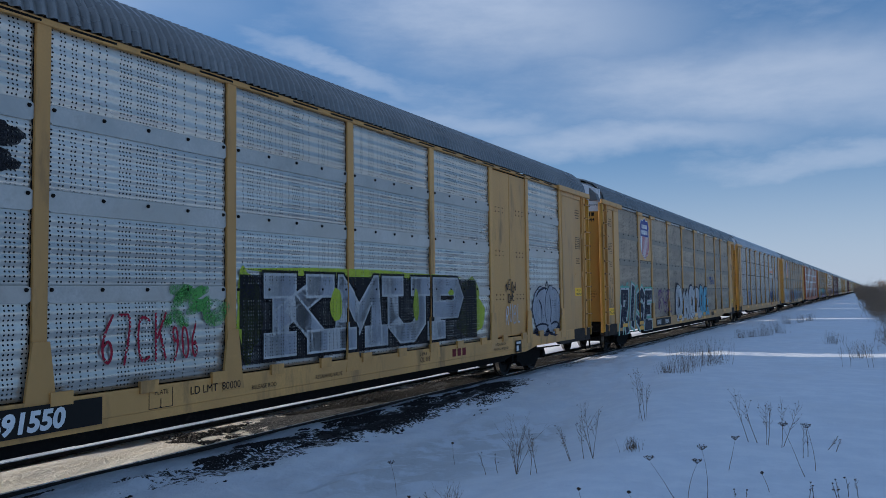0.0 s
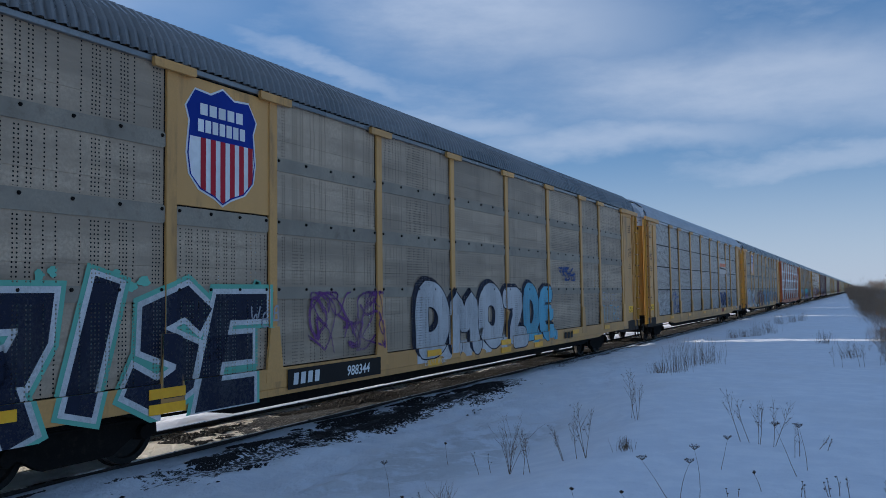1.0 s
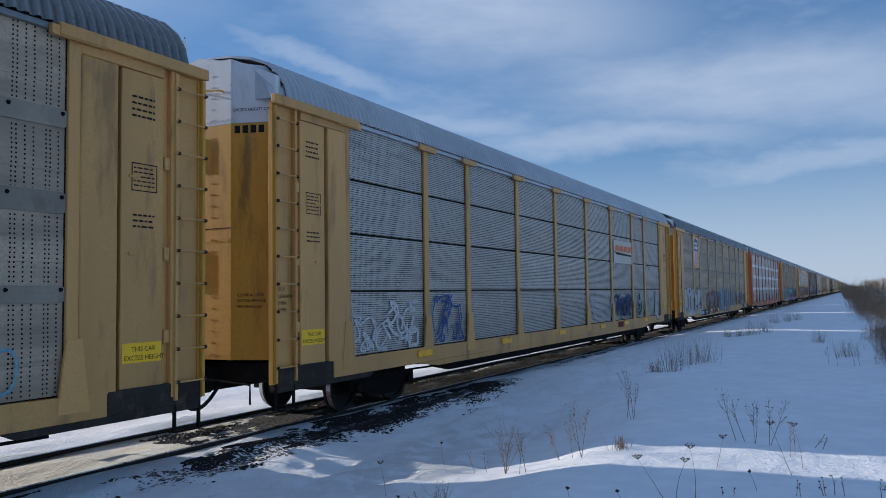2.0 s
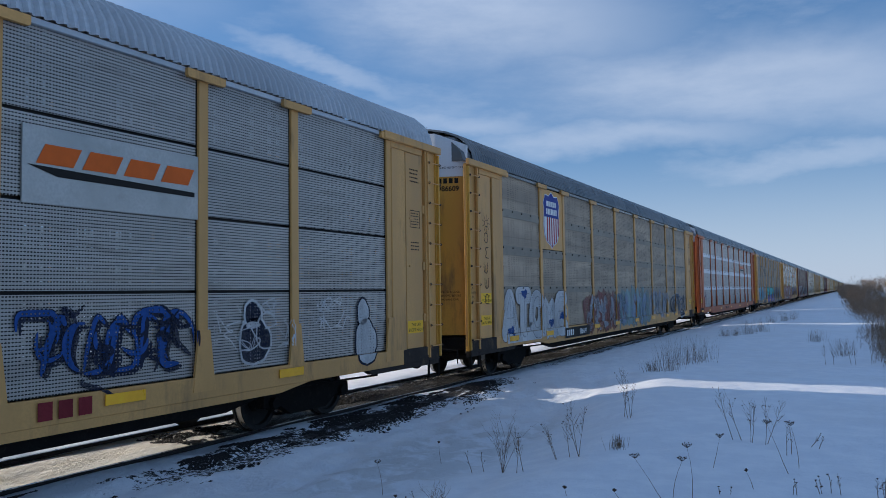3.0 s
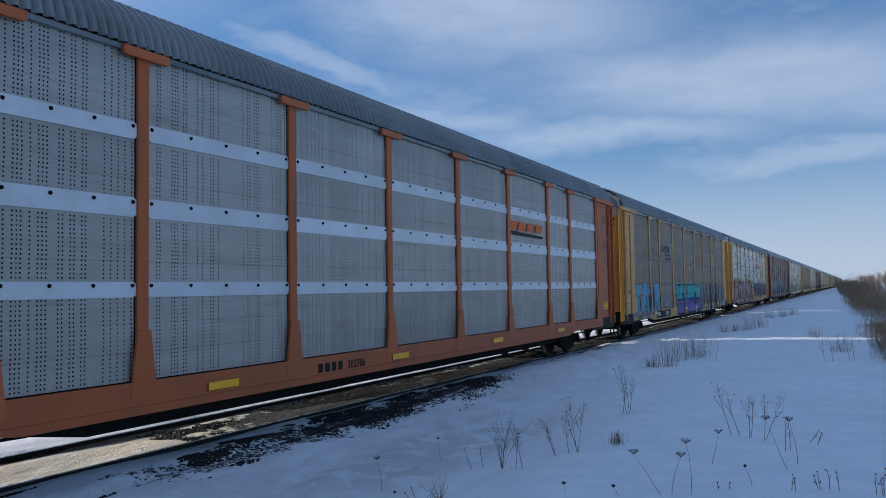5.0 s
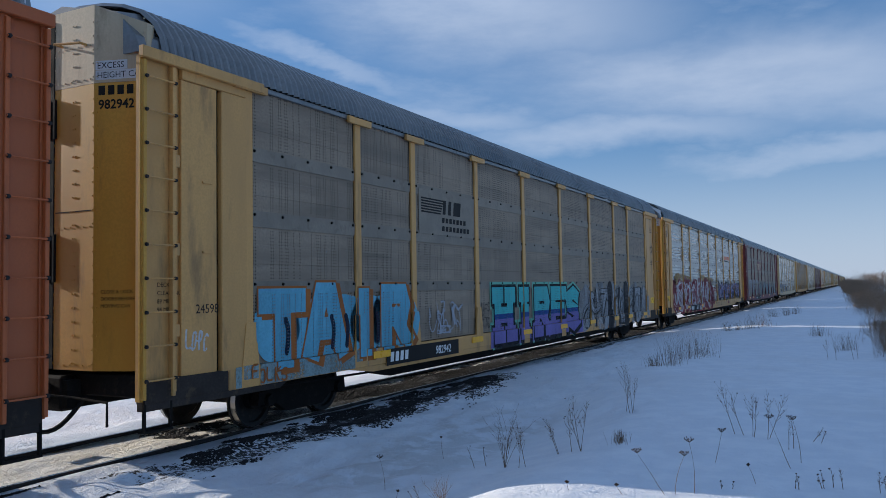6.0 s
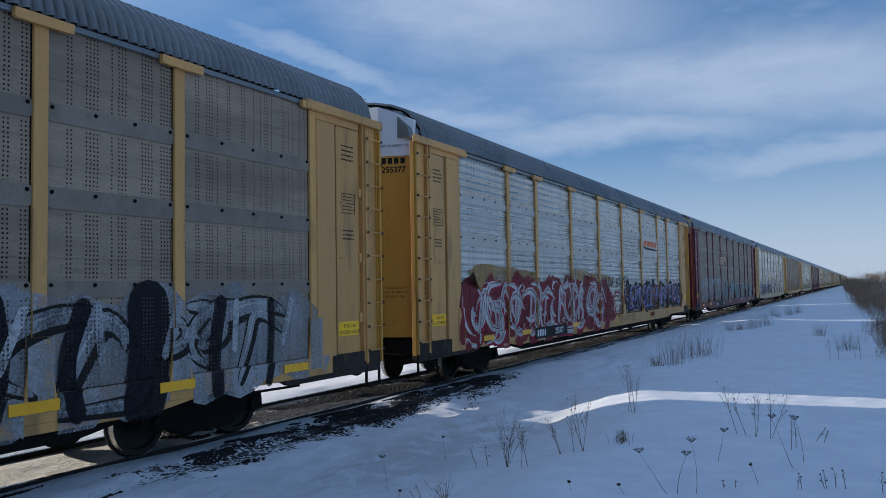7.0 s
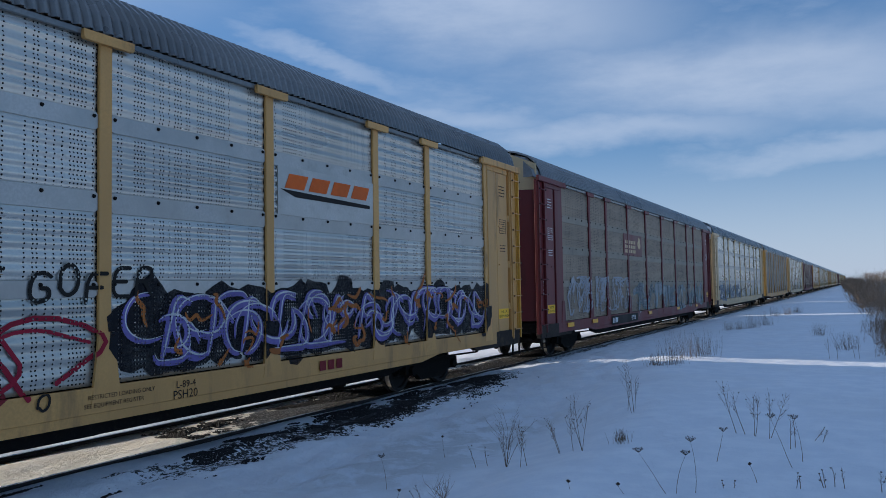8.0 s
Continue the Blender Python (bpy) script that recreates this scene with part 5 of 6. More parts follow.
    piece(B, e, "DE", 2.6, 4.7, 0.98, 1.98, "spray_cyan", "spray_navy", 0.42, 0.022, None, (-0.12, 0.06), -0.04, 0.10, False, 2, "light blue letters with dark outline", None, True)
    number_board(B, -6.65, -4.15, "988344")
    reflectors(B, (-11.1, 6.4, 9.6))
    for y in (-8.9, -2.2, 1.3, 3.4):
        reflectors(B, (y,), True)
    lettering(B, "LD.LMT  80000", -2.6, 0.70, 0.10, "shield_white", W2 + 0.072)
    tag(B, e, "ERISC", 9.3, 11.0, 1.75, 1.98, "spray_silver", 0.025)
    tag(B, e, "BITRO", 9.2, 11.3, 1.12, 1.55, "spray_cyan", 0.03)
    scrawl(B, e, 5.2, 6.6, 2.4, 2.75, "spray_blue", 6, 8, 0.05)
    for k in range(3):
        slanted(B, "mark_bar", 5.4 + 0.26 * k, 5.58 + 0.26 * k, 0.77, 0.94, 0.03, "ink", W2 + 0.064)
    tag(B, e, "PERY", -12.6, -12.2, 2.3, 2.5, "ink", 0.015, 0.0, 0.01)
    scrawl(B, e, -12.65, -12.25, 1.3, 2.2, "ink", 7, 6, 0.015)
    door_scrawl(B, "LLOK", 0.15, 0.75, 2.25, 2.62, "ink", 0.025, 3)
    door_scrawl(B, "KUO", -0.8, -0.2, 1.75, 2.0, "ink", 0.02, 4)
    door_scrawl(B, "TMKE", 0.3, 0.75, 1.45, 1.7, "ink", 0.012, 5)
    # louvred car
    e = EDGES
    letter_logo(C, 4.88, 7.1, 3.45, 3.66)
    wild(C, e, 4.8, 6.95, 1.15, 1.98, "spray_blue", "spray_navy", None, 21, "spray_navy", None, 5, "dark blue spray scribble", 0.5, 4)
    for cy, cz, ry, rz, m1, n in ((8.27, 1.42, 0.35, 0.35, "spray_white", 1), (8.22, 1.80, 0.20, 0.20, "spray_white", 1), (8.27, 1.42, 0.31, 0.31, "spray_navy", 2), (8.22, 1.80, 0.16, 0.16, "spray_navy", 2),
                                  (8.22, 1.64, 0.15, 0.05, "spray_white", 4), (11.1, 1.24, 0.36, 0.42, "spray_navy", 1), (11.02, 1.74, 0.21, 0.26, "spray_navy", 1), (11.1, 1.24, 0.32, 0.38, "spray_white", 3),
                                  (11.02, 1.74, 0.17, 0.22, "spray_white", 3)):
        patch(C, e, cy, cz, ry, rz, m1, 7, n, 0.05)
    scrawl(C, e, 7.5, 9.1, 1.3, 2.0, "spray_white", 9, 9, 0.02)
    scrawl(C, e, 9.5, 10.6, 1.5, 2.0, "spray_white", 10, 7, 0.02)
    for k in range(3):
        slanted(C, "mark_bar", 4.9 + 0.24 * k, 5.07 + 0.24 * k, 0.80, 0.99, 0.0, "spray_wine", W2 + 0.064)
    reflectors(C, (-9.0, -5.0, -1.0, 3.0, 6.0, 9.0))
    scrawl(C, e, -11.4, -9.2, 1.1, 1.9, "spray_white", 12, 12, 0.05, "white spray tag")
    scrawl(C, e, -8.6, -7.2, 1.1, 2.0, "spray_blue", 13, 10, 0.05)
    scrawl(C, e, 1.8, 4.3, 1.2, 1.9, "spray_silver", 14, 10, 0.04)
    # second shield car
    e = EDGES
    shield(D, -7.92, 3.28, 4.77)
    bm = bmesh.new()
    ribbon(bm, [(-11.2, 0.98), (-7.4, 0.98)], 0.34, 0)
    lay(D, e, bm, "spray_white", 0, "graffiti", "thin white base of the bubble letters", 0.78, 1.2)
    bm.free()
    piece(D, e, "ATOME", -11.6, -6.9, 1.05, 1.86, "spray_white", "spray_navy", 0.44, 0.012, None, (0, 0), 0.04, 0.10, False, 5, "white bubble letters with blue accents", "fade_silver", True)
    for y, z in ((-11.0, 1.1), (-10.1, 2.0), (-8.1, 1.2), (-7.2, 1.35)):
        patch(D, e, y, z, 0.20, 0.10, "spray_blue", int(y * -7), 6, 0.2)
    number_board(D, -7.1, -4.75, "986609")
    wild(D, e, -4.7, -1.5, 0.72, 1.95, "fade_silver", "fade_red", "fade_blue", 31, "fade_white", "fade_red", 4, "faded red and white spray piece")
    wild(D, e, -1.3, 3.4, 0.75, 2.0, "fade_blue", "fade_teal", "fade_white", 32, "fade_red", "fade_teal", 5, "faded pale blue and rust spray piece")
    wild(D, e, 3.8, 7.4, 0.95, 2.0, "fade_silver", "fade_white", "fade_blue", 33, "fade_blue", None, 5, "silver and blue spray piece")
    wild(D, e, 8.0, 11.2, 0.80, 1.85, "spray_navy", "fade_white", "fade_silver", 34, "fade_blue", None, 3, "dark piece with white outlines", 0.8, 4)
    reflectors(D, (-10.95, -8.4, -3.9, -1.4, 1.4, 4.2, 7.0, 8.9, 11.3))
    lettering(D, "LD LMT  80000", -3.3, 0.70, 0.10)
    bm = bmesh.new()
    for k, s in enumerate(word_strokes("DEEMO", 0.0, 1.75, 0.0, 0.20, 0.0, 0.03, 3)):
        ribbon(bm, [(-12.36 - v, 1.72 + u) for u, v in s], 0.022, 0.00005 * (k % 9), True)
    lay(D, e, bm, "ink", 12, "graffiti", "black marker tag", holes=False)
    bm.free()
    bm = bmesh.new()
    for k in range(9):
        a = k * math.tau / 9
        ribbon(bm, [(-12.45 + 0.10 * math.cos(a), 3.62 + 0.10 * math.sin(a)), (-12.45 + 0.2 * math.cos(a), 3.62 + 0.2 * math.sin(a))], 0.014, 0)
        b2 = a + math.tau / 9
        ribbon(bm, [(-12.45 + 0.08 * math.cos(a), 3.62 + 0.08 * math.sin(a)), (-12.45 + 0.08 * math.cos(b2), 3.62 + 0.08 * math.sin(b2))], 0.014, 0.0002)
    lay(D, e, bm, "ink", 14, "graffiti", "marker doodle of a sun", holes=False)
    bm.free()
    # orange car
    scrawl(E, e, -11.2, -10.5, 1.25, 1.75, "spray_purple", 15, 7, 0.03)
    lettering(E, "302786", -2.7, 0.78, 0.13, "ink", W2 + 0.049, 0, 0.004)
    for k in range(4):
        slanted(E, "mark_bar", -3.5 + 0.18 * k, -3.38 + 0.18 * k, 0.78, 0.92, 0.0, "ink", W2 + 0.046)
    letter_logo(E, 4.4, 6.8, 3.50, 3.72, False)
    for y in (-12.4, -9.9, -5.6, -1.0, 3.5, 8.0):
        plate(E, "reflector", y - 0.28, y + 0.28, 0.80, 0.90, "reflector", W2 + 0.066, "yellow reflective strip")
    # car with blue letters and the turquoise block letters
    for k in range(7):
        patch(F, e, -11.1 + 0.6 * k, 1.48, 0.52, 0.50, "spray_cyan", 70 + k, 0, 0.04)
    bm = bmesh.new()
    ribbon(bm, [(-11.9, 0.90), (-8.9, 0.90)], 0.30, 0)
    lay(F, e, bm, "fade_teal", 0, "graffiti", "blue paint over the sill", 0.72, 1.04)
    bm.free()
    piece(F, e, "TAIR", -11.5, -7.25, 1.10, 1.94, "spray_cyan", "spray_rust", 0.36, 0.035, None, (0.10, -0.05), 0.0, 0.05, False, 4, "light blue letters outlined in rust orange")
    for y in (-10.9, -9.75, -9.35, -8.4):
        bm = bmesh.new()
        ribbon(bm, [(y, 1.15), (y + 0.05, 1.45), (y - 0.02, 1.62)], 0.10, 0, True)
        lay(F, e, bm, "spray_navy", 6, "graffiti", "dark shading inside the letters")
        bm.free()
    scrawl(F, e, -6.5, -5.0, 1.15, 1.9, "spray_silver", 16, 9, 0.035)
    piece(F, e, "HIRES", -3.4, 3.0, 0.93, 1.86, [("spray_violet", 0.6, 1.30), ("spray_blue", 1.30, 1.42), ("spray_teal", 1.42, 5.0)], "black", 0.38, 0.065, "spray_mint", (0.05, -0.06), 0.0, 0.0, True, 4, "turquoise to violet block letters")
    for mat, y0, y1, layer in (("spray_violet", -3.5, 3.05, 1),):
        bm = bmesh.new()
        ribbon(bm, [(y0, 0.84), (y1, 0.84)], 0.38, 0)
        lay(F, e, bm, mat, layer, z0=0.66, z1=1.03)
        bm.free()
    bm = bmesh.new()
    for k in range(10):
        ribbon(bm, [(-3.35 + 0.68 * k, 0.70), (-3.22 + 0.68 * k, 1.0)], 0.07, 0.0001 * (k % 3))
    lay(F, e, bm, "black", 2, z0=0.66, z1=1.03)
    bm.free()
    wild(F, e, 3.6, 11.3, 0.72, 1.95, "fade_silver", "ink", "fade_white", 36, None, "fade_silver", 5, "silver and black spray piece", 0.8)
    rg = random.Random(91)
    for y in (4.6, 6.3, 7.5, 8.4, 9.6, 10.6):
        bm = bmesh.new()
        q = rg.uniform(-0.2, 0.2)
        ribbon(bm, [(y, 0.78), (y + q, 1.3), (y + 0.1, 1.9)], rg.choice((0.14, 0.22, 0.62)), 0, True)
        lay(F, e, bm, "black", 6, "graffiti", "black strokes of the piece")
        bm.free()
        bm = bmesh.new()
        ribbon(bm, [(y + 0.35, 1.3), (y + q + 0.42, 1.9)], 0.11, 0, True)
        lay(F, e, bm, "fade_white", 7, "graffiti", "pale highlights of the piece")
        bm.free()
    lettering(F, "24598", -12.72, 1.78, 0.12, "ink", W2 + 0.014)
    tag(F, e, "LDPC", -12.9, -12.5, 1.30, 1.52, "spray_white", 0.03)
    tag(F, e, "FOLKS", -11.75, -10.95, 0.80, 0.98, "spray_rust", 0.03)
    tag(F, e, "UFS", -4.08, -3.6, 1.45, 1.65, "ink", 0.025)
    tag(F, e, "BTO", -4.08, -3.6, 1.15, 1.38, "ink", 0.025)
    number_board(F, -8.2, -5.35, "982942")
    reflectors(F, (-8.35, -4.4, -1.4, 1.4, 4.2, 7.0, 8.9, 11.2))
    plate(F, "logo_board", -6.85, -4.35, 3.12, 4.0, "drab_band", W2 - 0.005, "plain steel logo board", 0.01)
    for k in range(6):
        slanted(F, "logo_block", -6.76, -5.95 + 0.03 * k, 3.54 + 0.053 * k, 3.57 + 0.053 * k, 0.0, "ink", W2 + 0.008)
    for a, b in ((-5.86, -5.74), (-5.62, -5.50), (-5.38, -5.06)):
        slanted(F, "logo_block", a, b, 3.55, 3.84, 0.04, "ink", W2 + 0.008)
    for r, n in ((0, 7), (1, 8)):
        for k in range(n):
            slanted(F, "logo_block", -5.9 + 0.165 * k, -5.79 + 0.165 * k, 3.38 - 0.17 * r, 3.48 - 0.17 * r, 0.01, "ink", W2 + 0.008)
    # bright car with wine red letters
    patch(G, e, -0.6, 1.35, 0.7, 0.55, "spray_wine", 17, 0)
    patch(G, e, -9.5, 2.25, 2.2, 0.30, "fade_tan", 3)
    patch(G, e, -4.2, 2.25, 3.6, 0.28, "fade_tan", 4)
    wild(G, e, -11.4, -1.0, 0.72, 2.2, "spray_white", "spray_red", "spray_wine", 41, "spray_white", "spray_wine", 10, "wine red piece with white outlines", 0.62, 5)
    for line, width in ((((-0.5, 1.15), (0.25, 1.92), (1.5, 1.58), (0.7, 1.12)), 0.055), (((-0.4, 1.4), (0.3, 1.75), (1.1, 1.52)), 0.04), (((-0.6, 0.85), (0.4, 1.2), (0.1, 1.6)), 0.05), (((-0.7, 1.9), (0.0, 1.5), (0.35, 1.0)), 0.06)):
        bm = bmesh.new()
        ribbon(bm, line, width, 0, True)
        lay(G, e, bm, "spray_red", 5, "graffiti", "red arrow lines at the end of the piece")
        bm.free()
    number_board(G, -7.6, -5.1, "255377")
    wild(G, e, 1.75, 11.45, 1.12, 2.1, "spray_violet", "black", "spray_white", 42, "spray_rust", "black", 13, "violet and black piece with white lines", 0.65, 5)
    tag(G, e, "CLONE", -1.15, 0.1, 1.99, 2.31, "ink", 0.045, 0.1, 0.05, 8, "black spray tag")
    tag(G, e, "GOFER", 0.32, 2.0, 1.99, 2.31, "ink", 0.045, 0.1, 0.05, 3, "black spray tag")
    letter_logo(G, 4.45, 6.75, 3.56, 3.78, False)
    plate(G, "logo_board", 4.30, 6.90, 3.16, 3.88, "bright_band", W2 - 0.006, "bright steel logo board", 0.014)
    lettering(G, "L-89-4", 2.3, 0.88, 0.09)
    lettering(G, "PSH20", 2.25, 0.75, 0.11)
    lettering(G, "RESTRICTED LOADING ONLY", 1.05, 0.90, 0.05)
    lettering(G, "SEE EQUIPMENT REGISTER", 1.0, 0.81, 0.05)
    tag(G, e, "2013", 0.25, 0.95, 0.80, 0.98, "ink", 0.03)
    for k in range(3):
        slanted(G, "mark_bar", 5.2 + 0.22 * k, 5.36 + 0.22 * k, 0.80, 0.95, 0.0, "spray_wine", W2 + 0.064)
    reflectors(G, (-10.5, -8.2, -4.3))
    # maroon car
    plate(H, "logo_board", -5.0, -2.3, 3.1, 3.9, "maroon", W2 - 0.004, "maroon logo board", 0.012)
    for r in range(3):
        for k in range(6):
            slanted(H, "logo_block", -4.8 + 0.26 * k, -4.62 + 0.26 * k, 3.55 - 0.17 * r, 3.67 - 0.17 * r, 0.02, "cream", W2 + 0.010)
    patch(H, e, -2.75, 3.6, 0.22, 0.22, "cream", 5, 9, 0.1)
    for y0, y1, m1 in ((-11.4, -9.1, "spray_silver"), (-8.6, -7.1, "spray_silver"), (-6.8, -4.5, "spray_silver")):
        scrawl(H, e, y0, y1, 1.2, 2.3, m1, int(y0 * -3), 14, 0.06, "pale spray tag")
    wild(H, e, -4.0, 11.0, 0.95, 2.1, "fade_silver", "fade_teal", "fade_white", 51, "fade_white", None, 9, "pale turquoise and white spray piece")
    number_board(H, -7.0, -3.4, "157798")
    reflectors(H, (-11.3, -8.9, -1.4, 4.2, 8.9))
    I = TRAIN[8]
    wild(I, e, -11.0, -2.0, 1.0, 2.0, "fade_silver", "fade_blue", "fade_white", 61, "fade_teal", None, 7, "faded pale spray piece")


dress()

# the rest of the train, far up the line
FAR_KINDS = [dict(KINDS[5], label="tan car carrier with dull grey sides far up the line", coarse=True),
             dict(KINDS[8], label="pale car carrier with silver grey sides far up the line", coarse=True),
             dict(KINDS[7], label="maroon car carrier with dull grey sides far up the line", coarse=True),
             dict(KINDS[6], label="tan car carrier with bright steel sides far up the line", coarse=True)]
MAKERS = [build_car(**kind) for kind in FAR_KINDS]
TRAIN += MAKERS
for k in (1, 1, 0, 1, 3, 1, 2, 1, 1, 3, 1, 1, 0, 2, 1):
    TRAIN.append(copy_thing(MAKERS[k], Matrix.Identity(4)))


# ---- dry weeds, shrubs and cinders ----
def ground_at(x, y):
    i, j = min(max(np.searchsorted(gx, x), 1), nx - 1), min(max(np.searchsorted(gy, y), 1), ny - 1)
    u, v = (x - gx[i - 1]) / (gx[i] - gx[i - 1]), (y - gy[j - 1]) / (gy[j] - gy[j - 1])
    return float((GZ[j - 1, i - 1] * (1 - u) + GZ[j - 1, i] * u) * (1 - v) + (GZ[j, i - 1] * (1 - u) + GZ[j, i] * u) * v)


def branchy(bm, rg, base, way, length, r, depth, spread=0.6, kids=4, tips=None):
    """A twig that forks."""
    p, d = Vector(base), Vector(way).normalized()
    n = 4
    for k in range(n):
        q = p + d * length / n
        rod(bm, p, q, r * (1 - 0.18 * k), 4, r * (1 - 0.18 * (k + 1)))
        if depth and k >= 1:
            for _ in range(max(1, kids // 3)):
                side = Vector((rg.uniform(-1, 1), rg.uniform(-1, 1), rg.uniform(0.1, 0.8))).normalized()
                branchy(bm, rg, q, d * (1 - spread) + side * spread, length * rg.uniform(0.35, 0.6), r * 0.55, depth - 1, spread, kids, tips)
        d = (d + Vector((rg.uniform(-1, 1), rg.uniform(-1, 1), rg.uniform(-0.3, 0.5))) * 0.13).normalized()
        p = q
    if tips is not None:
        tips.append(p.copy())


def head(bm, p, r, rg, umbel=False):
    """A dried flower head: a cup of short spikes, or the wide bird's nest of a wild carrot."""
    if umbel:
        for k in range(18):
            a = k * 2.4
            d = Vector((math.cos(a) * 0.9, math.sin(a) * 0.9, rg.uniform(0.5, 1.1))).normalized()
            q = p + d * r * rg.uniform(1.2, 1.9)
            rod(bm, p, q, 0.0013, 3, 0.0011)
            rod(bm, q, q + Vector((0, 0, r * 0.28)), r * 0.10, 4, r * 0.16)
        return
    for k in range(9):
        a, e = rg.uniform(0, math.tau), rg.uniform(0.2, 1.0)
        d = Vector((math.cos(a) * e, math.sin(a) * e, 0.9))
        rod(bm, p, p + d.normalized() * r * rg.uniform(0.7, 1.1), r * 0.10, 3, r * 0.26, 0)


def weed(x, y, height, seed, kind="stalk", lean=0.0):
    rg = random.Random(seed)
    z = ground_at(x, y) - 0.02
    names = {"stalk": ("dry_weed", "tall dry brown weed stalks in snow"), "shrub": ("dry_shrub", "small leafless twiggy shrub in snow"),
             "grass": ("dry_grass", "clump of dry straw grass in snow"), "flower": ("dry_flower", "dried wild carrot stalk with seed head")}[kind]
    plant = tagged(new(names[0]), names[1], "dry plant", "weeds in the snow")
    plant.location = (x, y, z)
    bm, tips = bmesh.new(), []
    if kind == "shrub":
        for k in range(9):
            branchy(bm, rg, (0, 0, 0), (rg.uniform(-0.5, 0.5), rg.uniform(-0.5, 0.5), 1), height * rg.uniform(0.7, 1.0), 0.0036, 2, 0.5, 4, tips)
    elif kind == "grass":
        for k in range(70):
            a = rg.uniform(0, math.tau)
            ox, oy = rg.gauss(0, 0.13) * height * 2, rg.gauss(0, 0.25) * height * 2
            branchy(bm, rg, (ox, oy, 0), (rg.uniform(-0.3, 0.3) + lean, rg.uniform(-0.3, 0.3), 1), height * rg.uniform(0.5, 1.05), 0.0022, 0)
    elif kind == "flower":
        branchy(bm, rg, (0, 0, 0), (lean, rg.uniform(-0.1, 0.1), 1), height, 0.0032, 0, 0.4, 3, tips)
    else:
        for k in range(2):
            p = Vector((rg.uniform(-0.1, 0.1), rg.uniform(-0.1, 0.1), 0))
            d = Vector((rg.uniform(-0.18, 0.18) + lean, rg.uniform(-0.2, 0.2), 1)).normalized()
            tall, n = height * rg.uniform(0.65, 1.05), 9
            for j in range(n):
                q = p + d * tall / n
                rod(bm, p, q, 0.0042 * (1 - 0.08 * j), 4, 0.0042 * (1 - 0.08 * (j + 1)))
                if j > 2:
                    for _ in range(2):
                        side = Vector((rg.uniform(-1, 1), rg.uniform(-1, 1), 0)).normalized()
                        branchy(bm, rg, q, d * 0.8 + side * 0.5, tall * rg.uniform(0.12, 0.34) * (1.25 - 0.08 * j), 0.0018, 1 if height > 0.4 and j < 7 else 0, 0.4, 3, tips)
                d = (d + Vector((rg.uniform(-1, 1), rg.uniform(-1, 1), 0.2)) * 0.06).normalized()
                p = q
            tips.append(p.copy())
    tagged(part("stem", mesh_of(bm, "stem", "straw" if kind in ("grass",) else "twig"), plant), kind="stuff")
    if tips and kind in ("flower", "stalk"):
        bm = bmesh.new()
        for p in (tips if kind == "flower" else tips[::11]):
            head(bm, p, 0.028 if kind == "flower" else 0.013, rg, kind == "flower" and height > 0.3)
        tagged(part("seed_head", mesh_of(bm, "seed_head", "seed"), plant), kind="stuff")
    return plant


weed(5.29, 8.53, 0.47, 1, "shrub", -0.19)
weed(5.51, 8.31, 0.48, 2, "stalk", 0.00)
weed(5.81, 9.01, 0.45, 3, "stalk", -0.28)
weed(6.17, 8.88, 0.69, 4, "stalk", -0.28)
weed(6.06, 8.84, 0.58, 5, "stalk", -0.06)
weed(4.89, 8.71, 0.36, 6, "stalk", -0.22)
weed(5.42, 6.67, 0.23, 7, "shrub", -0.52)
weed(5.34, 6.44, 0.29, 8, "stalk", -0.61)
weed(4.23, 7.63, 0.37, 9, "flower", -0.03)
weed(4.15, 9.20, 0.28, 10, "flower", -0.18)
weed(6.05, 11.43, 0.78, 11, "stalk", -0.24)
weed(5.89, 11.66, 0.58, 12, "stalk", 0.06)
weed(5.19, 17.98, 0.62, 13, "grass", -0.10)
weed(5.27, 19.50, 0.74, 14, "grass", 0.00)
weed(5.50, 20.46, 0.63, 15, "grass", -0.11)
weed(4.99, 17.52, 0.29, 16, "grass", -0.12)
weed(6.46, 9.21, 0.17, 17, "grass", -0.08)
weed(7.68, 9.96, 0.72, 18, "stalk", -0.20)
weed(7.80, 9.82, 0.58, 19, "stalk", 0.11)
weed(7.92, 9.79, 0.67, 20, "stalk", 0.24)
weed(8.33, 8.40, 0.52, 21, "flower", -0.40)
weed(8.40, 8.69, 0.44, 22, "flower", -0.03)
weed(8.20, 9.30, 0.36, 23, "stalk", -0.08)
weed(7.63, 8.39, 0.33, 24, "flower", 0.20)
weed(7.51, 7.01, 0.36, 25, "flower", 0.07)
weed(7.65, 7.11, 0.45, 26, "flower", 0.07)
weed(7.44, 6.98, 0.43, 27, "flower", -0.72)
weed(8.09, 7.64, 0.18, 28, "flower", -0.19)
weed(8.40, 7.65, 0.15, 29, "stalk", 0.00)
weed(8.63, 7.79, 0.20, 30, "stalk", 0.00)
weed(8.72, 7.82, 0.18, 31, "stalk", -0.22)
weed(7.92, 7.45, 0.08, 32, "stalk", 0.00)
weed(9.05, 7.67, 0.18, 33, "stalk", -0.19)
weed(9.11, 7.66, 0.20, 34, "stalk", -0.05)
weed(7.12, 6.84, 0.11, 35, "flower", -1.00)
weed(8.48, 9.72, 0.19, 36, "stalk", 0.50)
weed(6.64, 6.80, 0.08, 37, "flower", -0.24)
weed(4.65, 7.13, 0.13, 38, "flower", 0.32)
weed(4.44, 32.58, 0.39, 39, "grass", 0.00)
weed(4.80, 33.05, 0.40, 40, "grass", 0.00)
weed(5.20, 33.53, 0.62, 41, "grass", 0.00)
weed(5.54, 35.00, 0.62, 42, "grass", -0.19)
